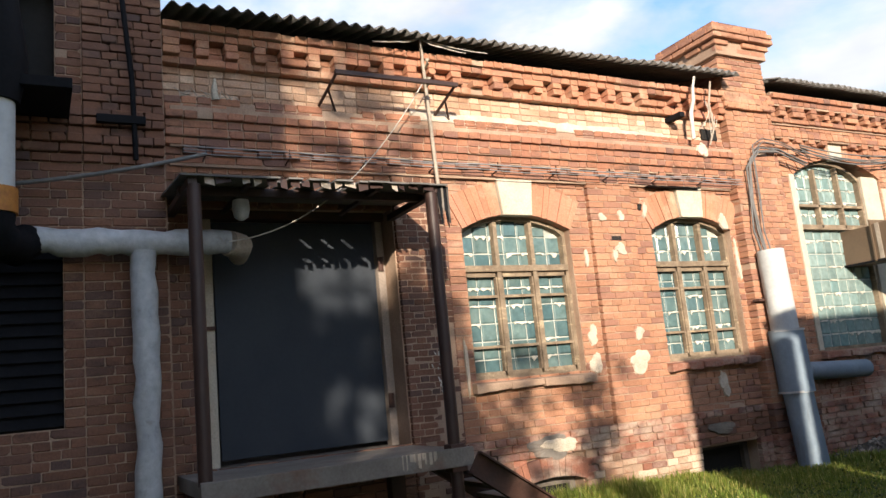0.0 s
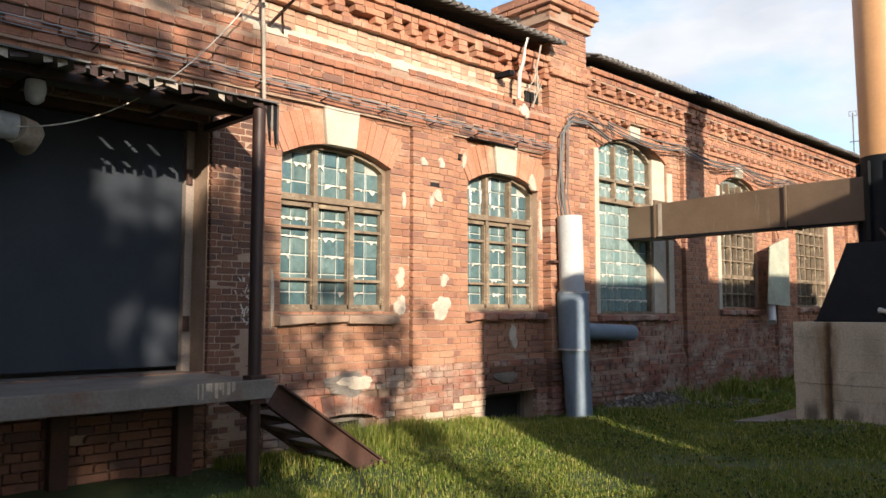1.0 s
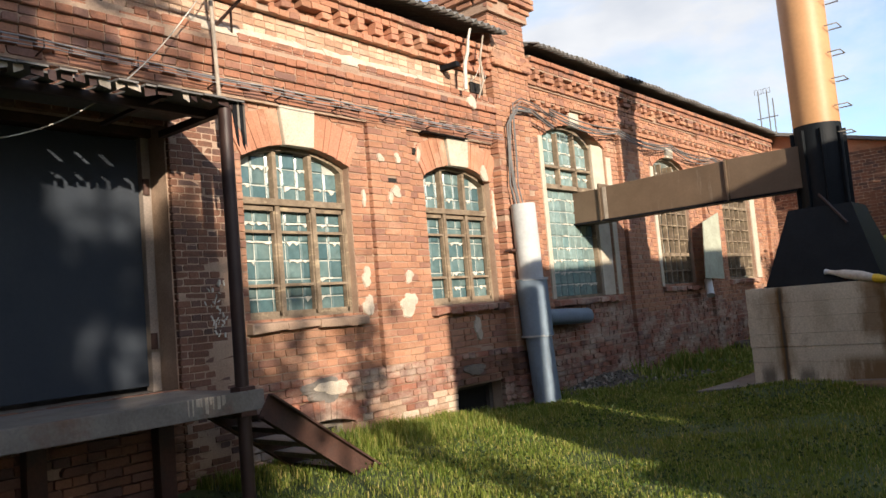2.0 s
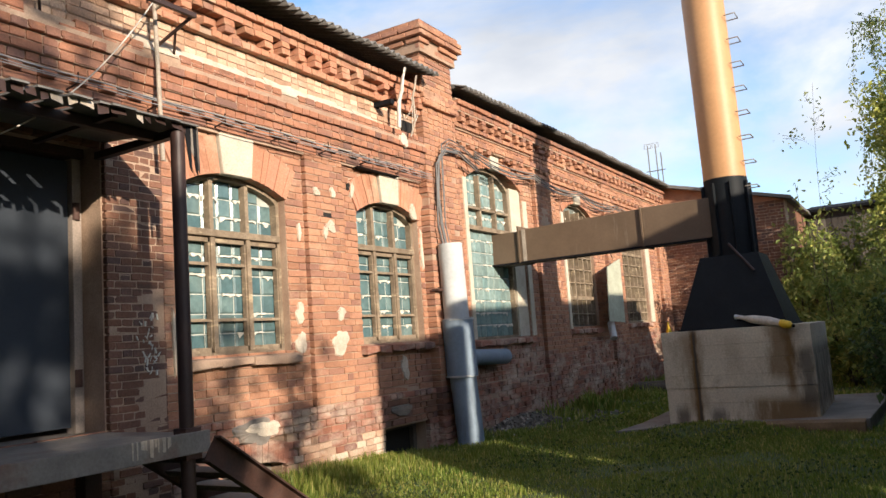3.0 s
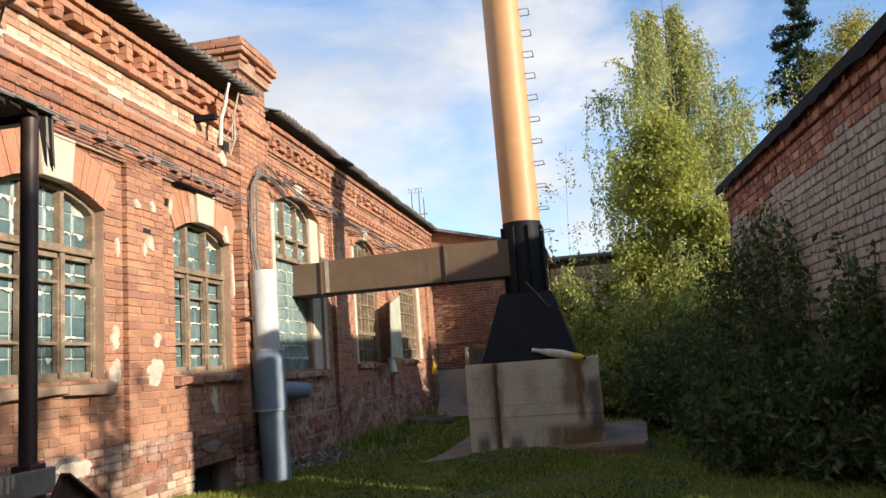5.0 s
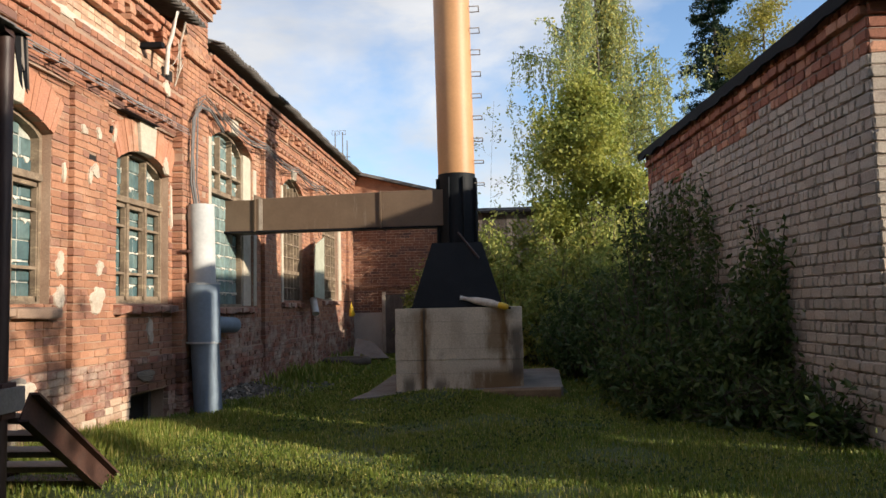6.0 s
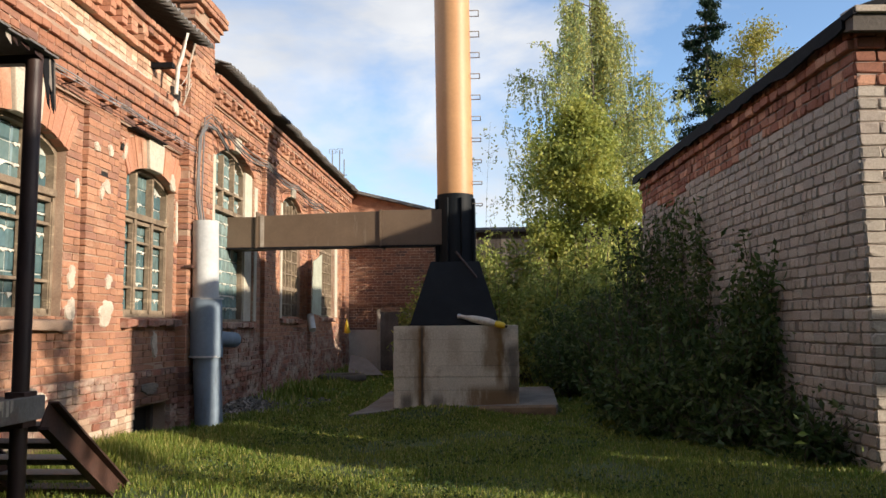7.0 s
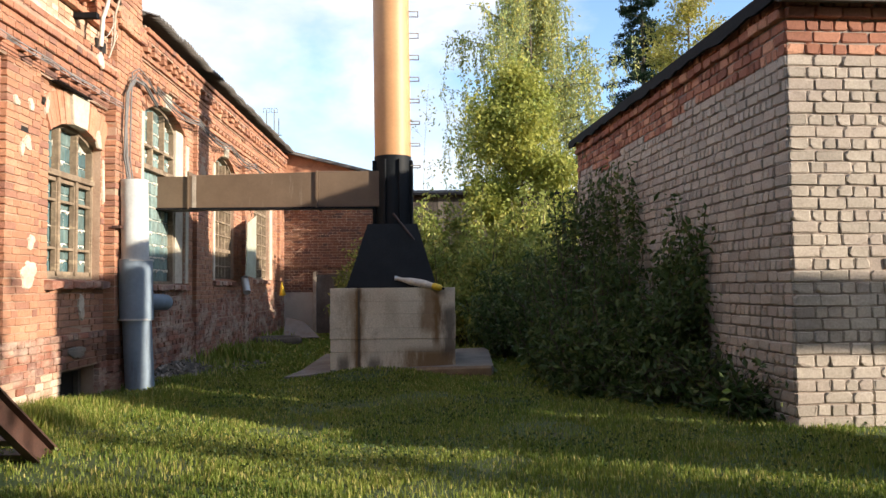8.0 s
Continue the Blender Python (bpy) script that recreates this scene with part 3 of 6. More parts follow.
def profile_near(u, z, row, k):
    """How far each course of the first front stands out."""
    d = 0.0
    if z < 0.72:
        d = 0.05
    if 6.86 < u < 7.5 and 0.72 < z < 3.45:
        d = 0.055
    if 4.42 < u < 5.0 and z < 3.45:
        d = 0.03
    if u > 9.22 and z < 4.72:
        d = 0.13 if z < 4.55 else 0.19
    elif 3.45 < z < 4.05:
        s = (z - 3.45) / 0.6
        d = 0.05 if s < 0.13 else (0.105 if k % 2 else 0.045) if s < 0.26 else 0.10 if s < 0.42 else 0.13 if s < 0.68 else 0.165 if s < 0.85 else 0.12
    elif 4.05 < z < 4.30:
        d = 0.02
    elif 4.30 <= z < 4.38:
        d = 0.02
    elif z >= 4.38:
        dentil = 0.15 if int((u - 0.0655) / 0.131) % 2 else 0.035
        d = (0.10, dentil, dentil, 0.14, 0.18)[min(int((z - 4.381) / 0.0755), 4)]
    if 3.95 < z < 4.05 and noise.noise((u * 1.9, 3.0, 2.0)) > 0.22:
        return None
    if 7.08 < u < 7.36 and 2.76 < z < 2.86:
        return None
    return d + eroded(u, z)


def near_mat(u, z, row):
    if 6.45 < u < 8.03 and z < 0.34 + 0.3 * noise.noise((u * 1.7, 0.0, 6.0)):
        return M_LIMEBRICK
    if u > 8.05 and 0.38 < z < 0.7 + 0.1 * noise.noise((u * 2.0, 1.0, 6.0)):
        return M_DARKBRICK
    if z < 0.75 and u > 4.45:
        return M_PLINTHBRICK
    # door pier and wall under the dock: sooty brick with shade painted in
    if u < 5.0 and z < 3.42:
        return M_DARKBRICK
    if u > 9.22:
        return M_BRICK
    if 3.45 < z < 4.05:
        return M_CORNICE
    if z > 4.38:
        return M_ARCH if noise.noise((u * 2.3, z * 5.0, 4.0)) < 0.2 else M_BRICK
    if z > 4.05:
        return M_FRIEZE
    return M_BRICK


wall_near = core(FACE, "wall_workshop_near", 2.28, 10.12, -0.4, 4.78, 0.5, M_MORTAR, [W1, W2, DOOR, B1, B2], "old red brick workshop front with corbelled cornice", face=-0.013)
wall_far = core(FACE, "wall_workshop_far", 10.12, 21.0, -0.4, 4.9, 0.5, M_MORTAR, [W3, W4, W5], "long red brick workshop front with tall arched windows", face=-0.014)
wall_left = core(Frame((0.15, 0, 0), (0, 1, 0)), "wall_workshop_tower", -6.0, 2.27, -0.4, 6.6, 0.6, M_MORTAR, [WL, WU], "taller dark brick end of the workshop")


def bed(wall, u0, u1, z0, z1, d):
    """Mortar body of a part of the wall that stands out by d."""
    Geo().box(-0.05, d - 0.011, u0 + 0.02, u1 - 0.02, z0 + 0.003, z1 - 0.003).put("mortar_bed", M_MORTAR, wall)


for u0, u1, z0, z1, d in [(6.86, 7.5, 0.73, 3.45, 0.055), (4.43, 5.0, 0.73, 3.45, 0.037), (9.22, 10.1, 0.73, 4.55, 0.13), (9.22, 10.1, 4.55, 4.70, 0.19), (4.44, 5.53, -0.3, 0.73, 0.04), (6.39, 8.03, -0.3, 0.73, 0.04), (5.53, 6.39, 0.55, 0.73, 0.04), (8.03, 9.02, 0.36, 0.73, 0.04), (9.02, 10.1, -0.3, 0.73, 0.04), (2.3, 9.22, 3.45, 3.53, 0.05), (2.3, 9.22, 3.53, 3.61, 0.035), (2.3, 9.22, 3.61, 3.70, 0.10), (2.3, 9.22, 3.70, 3.86, 0.13), (2.3, 9.22, 3.86, 3.97, 0.16), (2.3, 9.22, 3.97, 4.05, 0.12), (2.3, 9.22, 4.383, 4.455, 0.095), (2.3, 9.22, 4.458, 4.605, 0.03), (2.3, 9.22, 4.61, 4.68, 0.135), (2.3, 9.22, 4.685, 4.75, 0.175), (2.3, 9.22, 4.05, 4.38, 0.02)]:
    bed(wall_near, u0, u1, z0, z1, d)
for u0, u1, z0, z1, d in [(10.14, 20.98, -0.3, 0.7, 0.028), (12.85, 13.75, 0.7, 3.98, 0.07), (16.35, 16.95, 0.7, 3.98, 0.07), (20.3, 20.98, 0.7, 3.98, 0.07), (10.14, 10.6, 4.01, 4.2, 0.05), (12.3, 20.98, 4.01, 4.2, 0.05), (10.14, 20.98, 4.21, 4.28, 0.11), (10.14, 20.98, 4.43, 4.65, 0.05), (10.14, 20.98, 4.66, 4.86, 0.15)]:
    bed(wall_far, u0, u1, z0, z1, d)


def profile_far(u, z, row, k):
    d = 0.0
    if z < 0.7:
        d = 0.04
    if 12.85 < u < 13.75 or 16.35 < u < 16.95 or u > 20.3:
        d = 0.07
    if z > 3.98:
        r = int((z - 3.98) / 0.075)
        d = max(d, (0.05, 0.09, 0.12 if k % 2 else 0.05, 0.12, 0.03, 0.02, 0.08, 0.14 if k % 2 else 0.06, 0.14 if k % 2 else 0.06, 0.15, 0.19, 0.19)[min(r, 11)])
    return d + eroded(u, z)


def far_mat(u, z, row):
    return M_PLINTHBRICK if z < 1.1 + 0.15 * math.sin(u * 1.7) else M_CORNICE if z > 4.6 else M_BRICK


def profile_left(u, z, row, k):
    d = 0.0
    if 3.42 < z < 3.95:
        r = int((z - 3.42) / 0.075)
        d = (0.03, 0.06, 0.09, 0.05, 0.09, 0.09, 0.04)[min(r, 6)]
    if 1.62 < u < 2.27 and z > 3.95:
        d += 0.05
    return d


def roof_sheet(name, y0, y1, x_edge, x_back, z_at, rise, label):
    """Corrugated sheet with its thickness, waves running along y."""
    g = Geo()
    n = int((y1 - y0) / 0.13 * 6)
    for side in (0, -0.012):
        for i in range(n + 1):
            y = y0 + (y1 - y0) * i / n
            z = z_at(y) + 0.024 * math.sin(2 * math.pi * (y - y0) / 0.13) + side
            lip = 0.012 * math.sin(y * 7.3) + 0.015 * (int((y - y0) / 1.05) % 2)
            g.v += [(x_edge + lip, y, z), (x_back, y, z + rise)]
    m = 2 * (n + 1)
    for i in range(n):
        a = 2 * i
        g.f += [(a, a + 2, a + 3, a + 1), (m + a, m + a + 1, m + a + 3, m + a + 2), (a, m + a, m + a + 2, a + 2)]
    g.smooth = True
    return tagged(g.put(name, M_SLATE), label, "roof", kind="structure")


roof_sheet("roof_near", 2.3, 9.28, 0.42, -4.5, lambda y: 4.80 + 0.016 * (y - 2.3), 1.5, "grey corrugated slate roof edge over the cornice")
roof_sheet("roof_far", 10.1, 21.15, 0.36, -4.5, lambda y: 4.96, 1.5, "dark corrugated slate roof edge running far back")
g = Geo().box(-4.4, -0.7, 9.24, 10.12, 4.0, 4.86)
tagged(g.put("wall_gable", M_MORTAR), "brick gable strip behind the chimney", "wall", kind="structure")
g = Geo().box(-4.6, -4.4, -6, 21, -0.4, 6.2).box(-4.6, 0.1, -6.2, -6, -0.4, 6.2)
tagged(g.put("wall_back", M_MORTAR_DARK), "plain back walls of the workshop", "wall", kind="structure")


def build_chimney():
    """The square brick pier that rises over the eaves, with a stepped cap."""
    pier = thing("chimney", (0, 9.66, 4.6), "square red brick chimney pier with a stepped corbelled cap", "chimney")
    rng = random.Random(4)
    y0, y1, x0, x1 = 9.24, 10.08, -0.75, 0.13
    Geo().box(x0 + 0.01, x1 - 0.012, y0 + 0.012, y1 - 0.012, 4.5, 5.3).put("core", M_MORTAR, pier)
    steps = [(4.55, 0.06), (4.63, 0.06), (4.71, 0.03)] + [(4.79 + 0.076 * i, 0.0) for i in range(7)] + [(5.32, 0.05), (5.40, 0.09), (5.48, 0.14), (5.56, 0.14), (5.63, 0.10)]
    for i, (z, d) in enumerate(steps):
        for side in range(4):
            long = (y1 - y0 if side % 2 == 0 else x1 - x0) + 2 * d
            c = [(x1 + d, y0 - d), (x1 + d, y1 + d), (x0 - d, y1 + d), (x0 - d, y0 - d)]
            fr = Frame((*c[side], 0), ((0, 1, 0), (-1, 0, 0), (0, -1, 0), (1, 0, 0))[side])
            u = 0.0 if i % 2 else -0.13
            while u < long:
                w = 0.26
                if min(u + w, long) - max(u, 0) > 0.03:
                    if not (i in (0, 11) and int(u / 0.26) % 2):
                        p, f = chamfered(fr, max(u, 0) + 0.005, min(u + w, long) - 0.005, z + 0.005, z + 0.07, -0.14 - d, rng.uniform(-0.004, 0.004), rng, 0.008)
                        g = Geo()
                        g.v, g.f = [tuple(q) for q in p], f
                        g.put("brick", M_BRICK, pier)
                u += w
    Geo().box(x0 - 0.05, x1 + 0.05, y0 - 0.05, y1 + 0.05, 5.28, 5.66).put("cap_core", M_MORTAR, pier)
    g = Geo()
    g.hull8([(x1 + 0.1, y0 - 0.1, 5.70), (x1 + 0.1, y1 + 0.1, 5.70), (x1 - 0.1, y1 - 0.1, 5.76), (x1 - 0.1, y0 + 0.1, 5.76), (x0 - 0.1, y0 - 0.1, 5.70), (x0 - 0.1, y1 + 0.1, 5.70), (x0 + 0.1, y1 - 0.1, 5.76), (x0 + 0.1, y0 + 0.1, 5.76)])
    g.put("mortar_cap", M_CEMENT, pier)


build_chimney()


# ---- windows ----
def window(name, o, glass, cols, rows, label, sash=True, deep=-0.10, bars=()):
    """A timber window in an arched opening, with a wall of glass blocks right behind the bars."""
    win = thing(name, (deep, o.mid, o.z0), label, "window", kind="structure")
    P = lambda u, z, d: FACE.at(u, z, d)  # noqa: E731
    t = 0.042
    outline = [(o.u0, o.z0), (o.u0, o.spring)] + [(o.u0 + (o.u1 - o.u0) * i / 12, o.top(o.u0 + (o.u1 - o.u0) * i / 12)) for i in range(1, 12)] + [(o.u1, o.spring), (o.u1, o.z0)]
    inner = [(min(max(u, o.u0 + t), o.u1 - t), max(z - (t if z >= o.spring else 0), o.z0 + t)) for u, z in outline]
    g = Geo()
    n = len(outline)
    for i in range(n):
        a, b, c, d = outline[i], outline[(i + 1) % n], inner[(i + 1) % n], inner[i]
        g.hull8([P(*q, deep) for q in (d, c, b, a)] + [P(*q, deep - 0.1) for q in (d, c, b, a)])
    g.put("window_frame", M_WOODFRAME, win)
    trans = o.z0 + (o.spring - o.z0) * 0.74
    third = [o.u0 + (o.u1 - o.u0) * k / 3 for k in (1, 2)]
    if sash:
        for u in third:
            Geo().box(deep - 0.08, deep + 0.012, u - 0.027, u + 0.027, o.z0 + t, trans).put("mullion", M_WOODFRAME, win, bevel=0.006)
            Geo().box(deep - 0.08, deep + 0.004, u - 0.024, u + 0.024, trans, o.top(u) - 0.05).put("mullion", M_WOODFRAME, win, bevel=0.005)
        Geo().box(deep - 0.08, deep + 0.03, o.u0 + 0.02, o.u1 - 0.02, trans - 0.034, trans + 0.034).put("transom", M_WOODFRAME, win, bevel=0.008)
        edges = [o.u0 + t] + [x for u in third for x in (u - 0.027, u + 0.027)] + [o.u1 - t]
        for a, b in zip(edges[::2], edges[1::2]):
            s = Geo()
            s.box(deep - 0.06, deep - 0.008, a, a + 0.018, o.z0 + t, trans - 0.045).box(deep - 0.06, deep - 0.008, b - 0.018, b, o.z0 + t, trans - 0.045)
            s.box(deep - 0.06, deep - 0.008, a, b, o.z0 + t, o.z0 + t + 0.05).box(deep - 0.06, deep - 0.008, a, b, trans - 0.085, trans - 0.045)
            for f in (0.27, 0.74):
                zb = o.z0 + t + (trans - o.z0 - t) * f
                s.box(deep - 0.06, deep - 0.012, a, b, zb - 0.014, zb + 0.014)
            s.put("sash", M_WOODFRAME, win)
    for u0, u1, z0, z1 in bars:
        Geo().box(deep - 0.07, deep + 0.01, u0, u1, z0, z1).put("glazing_bar", M_WOODFRAME, win, bevel=0.004)
    # blocks, kept under the arch
    w, h = (o.u1 - o.u0 - 0.06) / cols, (o.spring + o.rise - o.z0 - 0.06) / rows
    rng = random.Random(int(o.u0 * 100))
    unit = Geo()
    p = []
    for d, k in ((-0.06, 0.0), (-0.012, 0.0), (0.0, 0.10)):
        p += [(d, -0.5 + k, -0.5 + k), (d, 0.5 - k, -0.5 + k), (d, 0.5 - k, 0.5 - k), (d, -0.5 + k, 0.5 - k)]
    unit.v = p
    unit.f = [(8, 9, 10, 11)] + [(s + i, s + (i + 1) % 4, s + 4 + (i + 1) % 4, s + 4 + i) for s in (0, 4) for i in range(4)]
    shared = unit.mesh("glass_block", glass)
    for r in range(rows):
        for c in range(cols):
            u, z = o.u0 + 0.03 + (c + 0.5) * w, o.z0 + 0.03 + (r + 0.5) * h
            top = o.top(u + (w * 0.5 if u > o.mid else -w * 0.5)) - 0.03
            hh = min(z + h / 2, top) - (z - h / 2)
            if hh < 0.05:
                continue
            b = new("glass_block", shared)
            b.matrix_basis = Matrix.LocRotScale((deep - 0.075 + rng.uniform(-0.004, 0.004), u, z - h / 2 + hh / 2), Euler((0, rng.uniform(-0.02, 0.02), rng.uniform(-0.02, 0.02))), (1, w * 0.945, hh * 0.945))
            attach(b, win)
    g = Geo()
    for i in range(14):
        a, b = (o.u0 + (o.u1 - o.u0) * k / 14 for k in (i, i + 1))
        q = [(a, o.z0), (b, o.z0), (b, o.top(b)), (a, o.top(a))]
        g.hull8([P(*x, deep - 0.09) for x in q] + [P(*x, deep - 0.13) for x in q])
    g.put("grout_bed", M_GROUT, win)
    # uneven smears and drips of mortar over the joints
    g = Geo()
    for r in range(1, rows):
        z = o.z0 + 0.03 + r * h
        share = rng.uniform(0.25, 0.95)
        for c in range(cols):
            if rng.random() > share:
                continue
            a = o.u0 + 0.03 + (c + rng.uniform(0, 0.2)) * w
            b = a + w * rng.uniform(0.5, 1.05)
            b = min(b, o.u1 - 0.04)
            if max(abs(a - o.mid), abs(b - o.mid)) < o.half and z < min(o.top(a), o.top(b)) - 0.07:
                lo = [rng.uniform(0.005, 0.014) + (rng.uniform(0.01, 0.04) if rng.random() < 0.3 else 0) for _ in range(6)]
                hi = [rng.uniform(0.004, 0.012) for _ in range(6)]
                for k in range(5):
                    ua, ub = a + (b - a) * k / 5, a + (b - a) * (k + 1) / 5
                    q = [(ua, z - lo[k]), (ub, z - lo[k + 1]), (ub, z + hi[k + 1]), (ua, z + hi[k])]
                    g.hull8([P(*x, deep - 0.062) for x in q] + [P(*x, deep - 0.08) for x in q])
    if g.f:
        g.put("mortar_smear", M_SMEAR, win)
    return win


window("window_1", W1, M_BLOCK, 7, 9, "arched timber window with aqua glass blocks behind")
window("window_2", W2, M_BLOCK, 7, 9, "arched timber window with aqua glass blocks and peeling frame")
W3B = [(10.50, 11.98, 3.30, 3.34), (10.50, 11.98, 2.98, 3.05), (11.0, 11.04, 3.0, 3.85), (11.5, 11.54, 3.0, 3.9)]
window("window_3", Opening(10.50, 12.02, 1.32, 3.74, 0.24), M_BLOCKLIT, 8, 14, "tall arched window of aqua glass blocks, sunlight in their colour", sash=False, bars=W3B, deep=-0.06)
for nm, o in (("window_4", W4), ("window_5", W5)):
    bars = [(o.u0, o.u1, 1.95, 2.02), (o.u0, o.u1, 3.0, 3.06)] + [(o.u0 + (o.u1 - o.u0) * f - 0.025, o.u0 + (o.u1 - o.u0) * f + 0.025, o.z0 + 0.06, 3.7) for f in (0.34, 0.67)]
    bars += [(o.u0 + 0.03, o.u1 - 0.03, z - 0.012, z + 0.012) for z in (1.68, 2.28, 2.54, 2.78, 3.3)] + [(o.u0 + (o.u1 - o.u0) * f - 0.011, o.u0 + (o.u1 - o.u0) * f + 0.011, o.z0 + 0.06, 3.66) for f in (0.17, 0.505, 0.835)]
    window(nm, o, M_BLOCKDARK, 6, 9, "tall arched window with dusty small panes", sash=False, bars=bars, deep=-0.07)


def keystone(o, w, h):
    k = Geo()
    z0 = o.spring + o.rise - 0.02
    q = [(o.mid - w * 0.42, z0), (o.mid + w * 0.42, z0), (o.mid + w * 0.52, z0 + h * 0.9), (o.mid - w * 0.52, z0 + h * 0.9)]
    k.hull8([FACE.at(u, z, 0.045) for u, z in q] + [FACE.at(u, z, -0.05) for u, z in q])
    q = [(o.mid - w * 0.3, z0 + h * 0.9), (o.mid + w * 0.3, z0 + h * 0.9), (o.mid + w * 0.28, z0 + h), (o.mid - w * 0.28, z0 + h)]
    k.hull8([FACE.at(u, z, 0.04) for u, z in q] + [FACE.at(u, z, -0.05) for u, z in q])
    ob = k.put("keystone", M_PLASTER, bevel=0.012)
    tagged(ob, "cream plastered keystone over the window arch", "keystone", "keystones", "structure")


for o, w, h in ((W1, 0.44, 0.44), (W2, 0.42, 0.44), (W3, 0.3, 0.34), (W4, 0.34, 0.3), (W5, 0.34, 0.3)):
    keystone(o, w, h)


def sill(o, mat, front, long=1.0, name="window_sill"):
    rng = random.Random(int(o.u0 * 10))
    g = Geo()
    u = o.u0 - 0.06
    while u < o.u1 + 0.06:
        w = rng.uniform(0.2, 0.3) * long
        e = min(u + w, o.u1 + 0.08)
        q = [(u, o.z0 - 0.10 + rng.uniform(-0.02, 0.02)), (e - 0.006, o.z0 - 0.10 + rng.uniform(-0.02, 0.02)), (e - 0.006, o.z0 - 0.02), (u, o.z0 - 0.02)]
        f = front + rng.uniform(-0.02, 0.015)
        g.hull8([FACE.at(a, z, f) for a, z in q] + [FACE.at(a, z + (0.03 if i > 1 else 0), -0.12) for i, (a, z) in enumerate(q)])
        u = e
        if e >= o.u1 + 0.07:
            break
    tagged(g.put(name, mat, bevel=0.012), "crumbling sloped sill under an arched window", "sill", "window sills", "structure")


sill(W1, M_MORTAR, 0.10, 1.4)
sill(W2, M_PLINTHBRICK, 0.09)
sill(W3, M_PLINTHBRICK, 0.08)
sill(W4, M_PLINTHBRICK, 0.06)
sill(W5, M_PLINTHBRICK, 0.06)


def reveal(u0, u1, z0, z1, d0, d1):
    tagged(Geo().box(d0, d1, u0, u1, z0, z1).put("trim", M_PLASTER, bevel=0.008), "cream plastered window reveal", "trim", "reveals", "structure")


reveal(12.03, 12.40, 1.33, 3.78, -0.2, -0.03)
reveal(10.40, 10.497, 1.33, 3.74, -0.03, 0.022)
reveal(12.41, 12.56, 1.33, 3.6, -0.03, 0.02)
reveal(14.08, 14.195, 1.4, 3.6, -0.03, 0.02)
reveal(19.21, 19.5, 1.45, 3.62, -0.03, 0.03)

# basement lights
for nm, o in (("basement_window", B1), ("basement_window", B2)):
    b = thing(nm, (-0.2, o.mid, 0), "dark basement light with a grey timber frame", "window", "basement lights", "structure")
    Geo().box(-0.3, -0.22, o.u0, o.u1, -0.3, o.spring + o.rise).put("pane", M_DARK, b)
    Geo().box(-0.22, -0.16, o.u1 - 0.08, o.u1, -0.3, o.spring + 0.02).put("window_frame", M_GREYWOOD, b, bevel=0.005)
    Geo().box(-0.22, -0.16, o.u0, o.u1 - 0.08, o.spring - 0.05, o.spring + 0.03).put("window_frame", M_GREYWOOD, b, bevel=0.005)

# bare patches where render still clings or has fallen
for i, (u, z, w, h, m, d) in enumerate([(6.72, 1.73, 0.13, 0.22, M_CEMENT, 0.012), (6.72, 1.42, 0.15, 0.26, M_CEMENT, 0.012), (7.34, 1.72, 0.13, 0.15, M_CEMENT, 0.066), (7.30, 1.40, 0.30, 0.26, M_CEMENT, 0.066), (5.95, 0.62, 0.62, 0.22, M_SLAB, 0.058), (6.08, 0.63, 0.42, 0.17, M_CEMENT, 0.066), (6.77, 2.60, 0.06, 0.18, M_CEMENT, 0.012), (7.24, 2.69, 0.16, 0.13, M_CEMENT, 0.066), (7.14, 2.62, 0.07, 0.16, M_CEMENT, 0.066), (7.02, 3.06, 0.12, 0.09, M_CEMENT, 0.066), (7.3, 3.08, 0.09, 0.12, M_CEMENT, 0.066), (7.66, 3.22, 0.07, 0.10, M_DARK, 0.012), (7.72, 3.18, 0.07, 0.22, M_CEMENT, 0.014), (9.0, 3.05, 0.16, 0.2, M_CEMENT, 0.016), (9.16, 2.55, 0.06, 0.5, M_CEMENT, 0.012), (8.6, 1.05, 0.16, 0.3, M_CEMENT, 0.012), (8.4, 0.55, 0.4, 0.16, M_MORTAR_DARK, 0.06), (5.1, 1.5, 0.05, 0.5, M_CEMENT, 0.012)]):
    blob(FACE, "trim", m, None, u, z, w, h, d, 20 + i)
    tagged(scene.collection.objects[-1], "ragged patch on brick, most pale cement, one black", "plaster patch", "cement patches", "structure")
# chalky scribble on the door pier
rng = random.Random(44)
g = Geo()
for k in range(34):
    u, z = rng.gauss(4.80, 0.05), rng.uniform(1.22, 1.72)
    w, h = rng.uniform(0.006, 0.02), rng.uniform(0.015, 0.06)
    lean = rng.uniform(-0.03, 0.03)
    q = [(u, z), (u + w, z), (u + w + lean, z + h), (u + lean, z + h)]
    g.hull8([FACE.at(a, b, 0.0375) for a, b in q] + [FACE.at(a, b, 0.02) for a, b in q])
tagged(g.put("trim", M_SMEAR), "flaked white chalk scribble on the dark pier", "scribble", kind="structure")
# mortar weathering along the cornice top
g = Geo()
rng = random.Random(8)
u = 4.7
while u < 8.1:
    w = rng.uniform(0.15, 0.4)
    za, zb = 4.15 + rng.uniform(0, 0.04), 4.15 + rng.uniform(0, 0.04)
    g.hull8([FACE.at(u, 4.03, 0.12), FACE.at(u + w, 4.03, 0.12), FACE.at(u + w, 4.055, 0.10), FACE.at(u, 4.055, 0.10), FACE.at(u, 4.03, 0.02), FACE.at(u + w, 4.03, 0.02), FACE.at(u + w, zb, 0.027), FACE.at(u, za, 0.027)])
    u += w
tagged(g.put("trim", M_CEMENT), "pale mortar fillet on the cornice ledge", "trim", kind="structure")
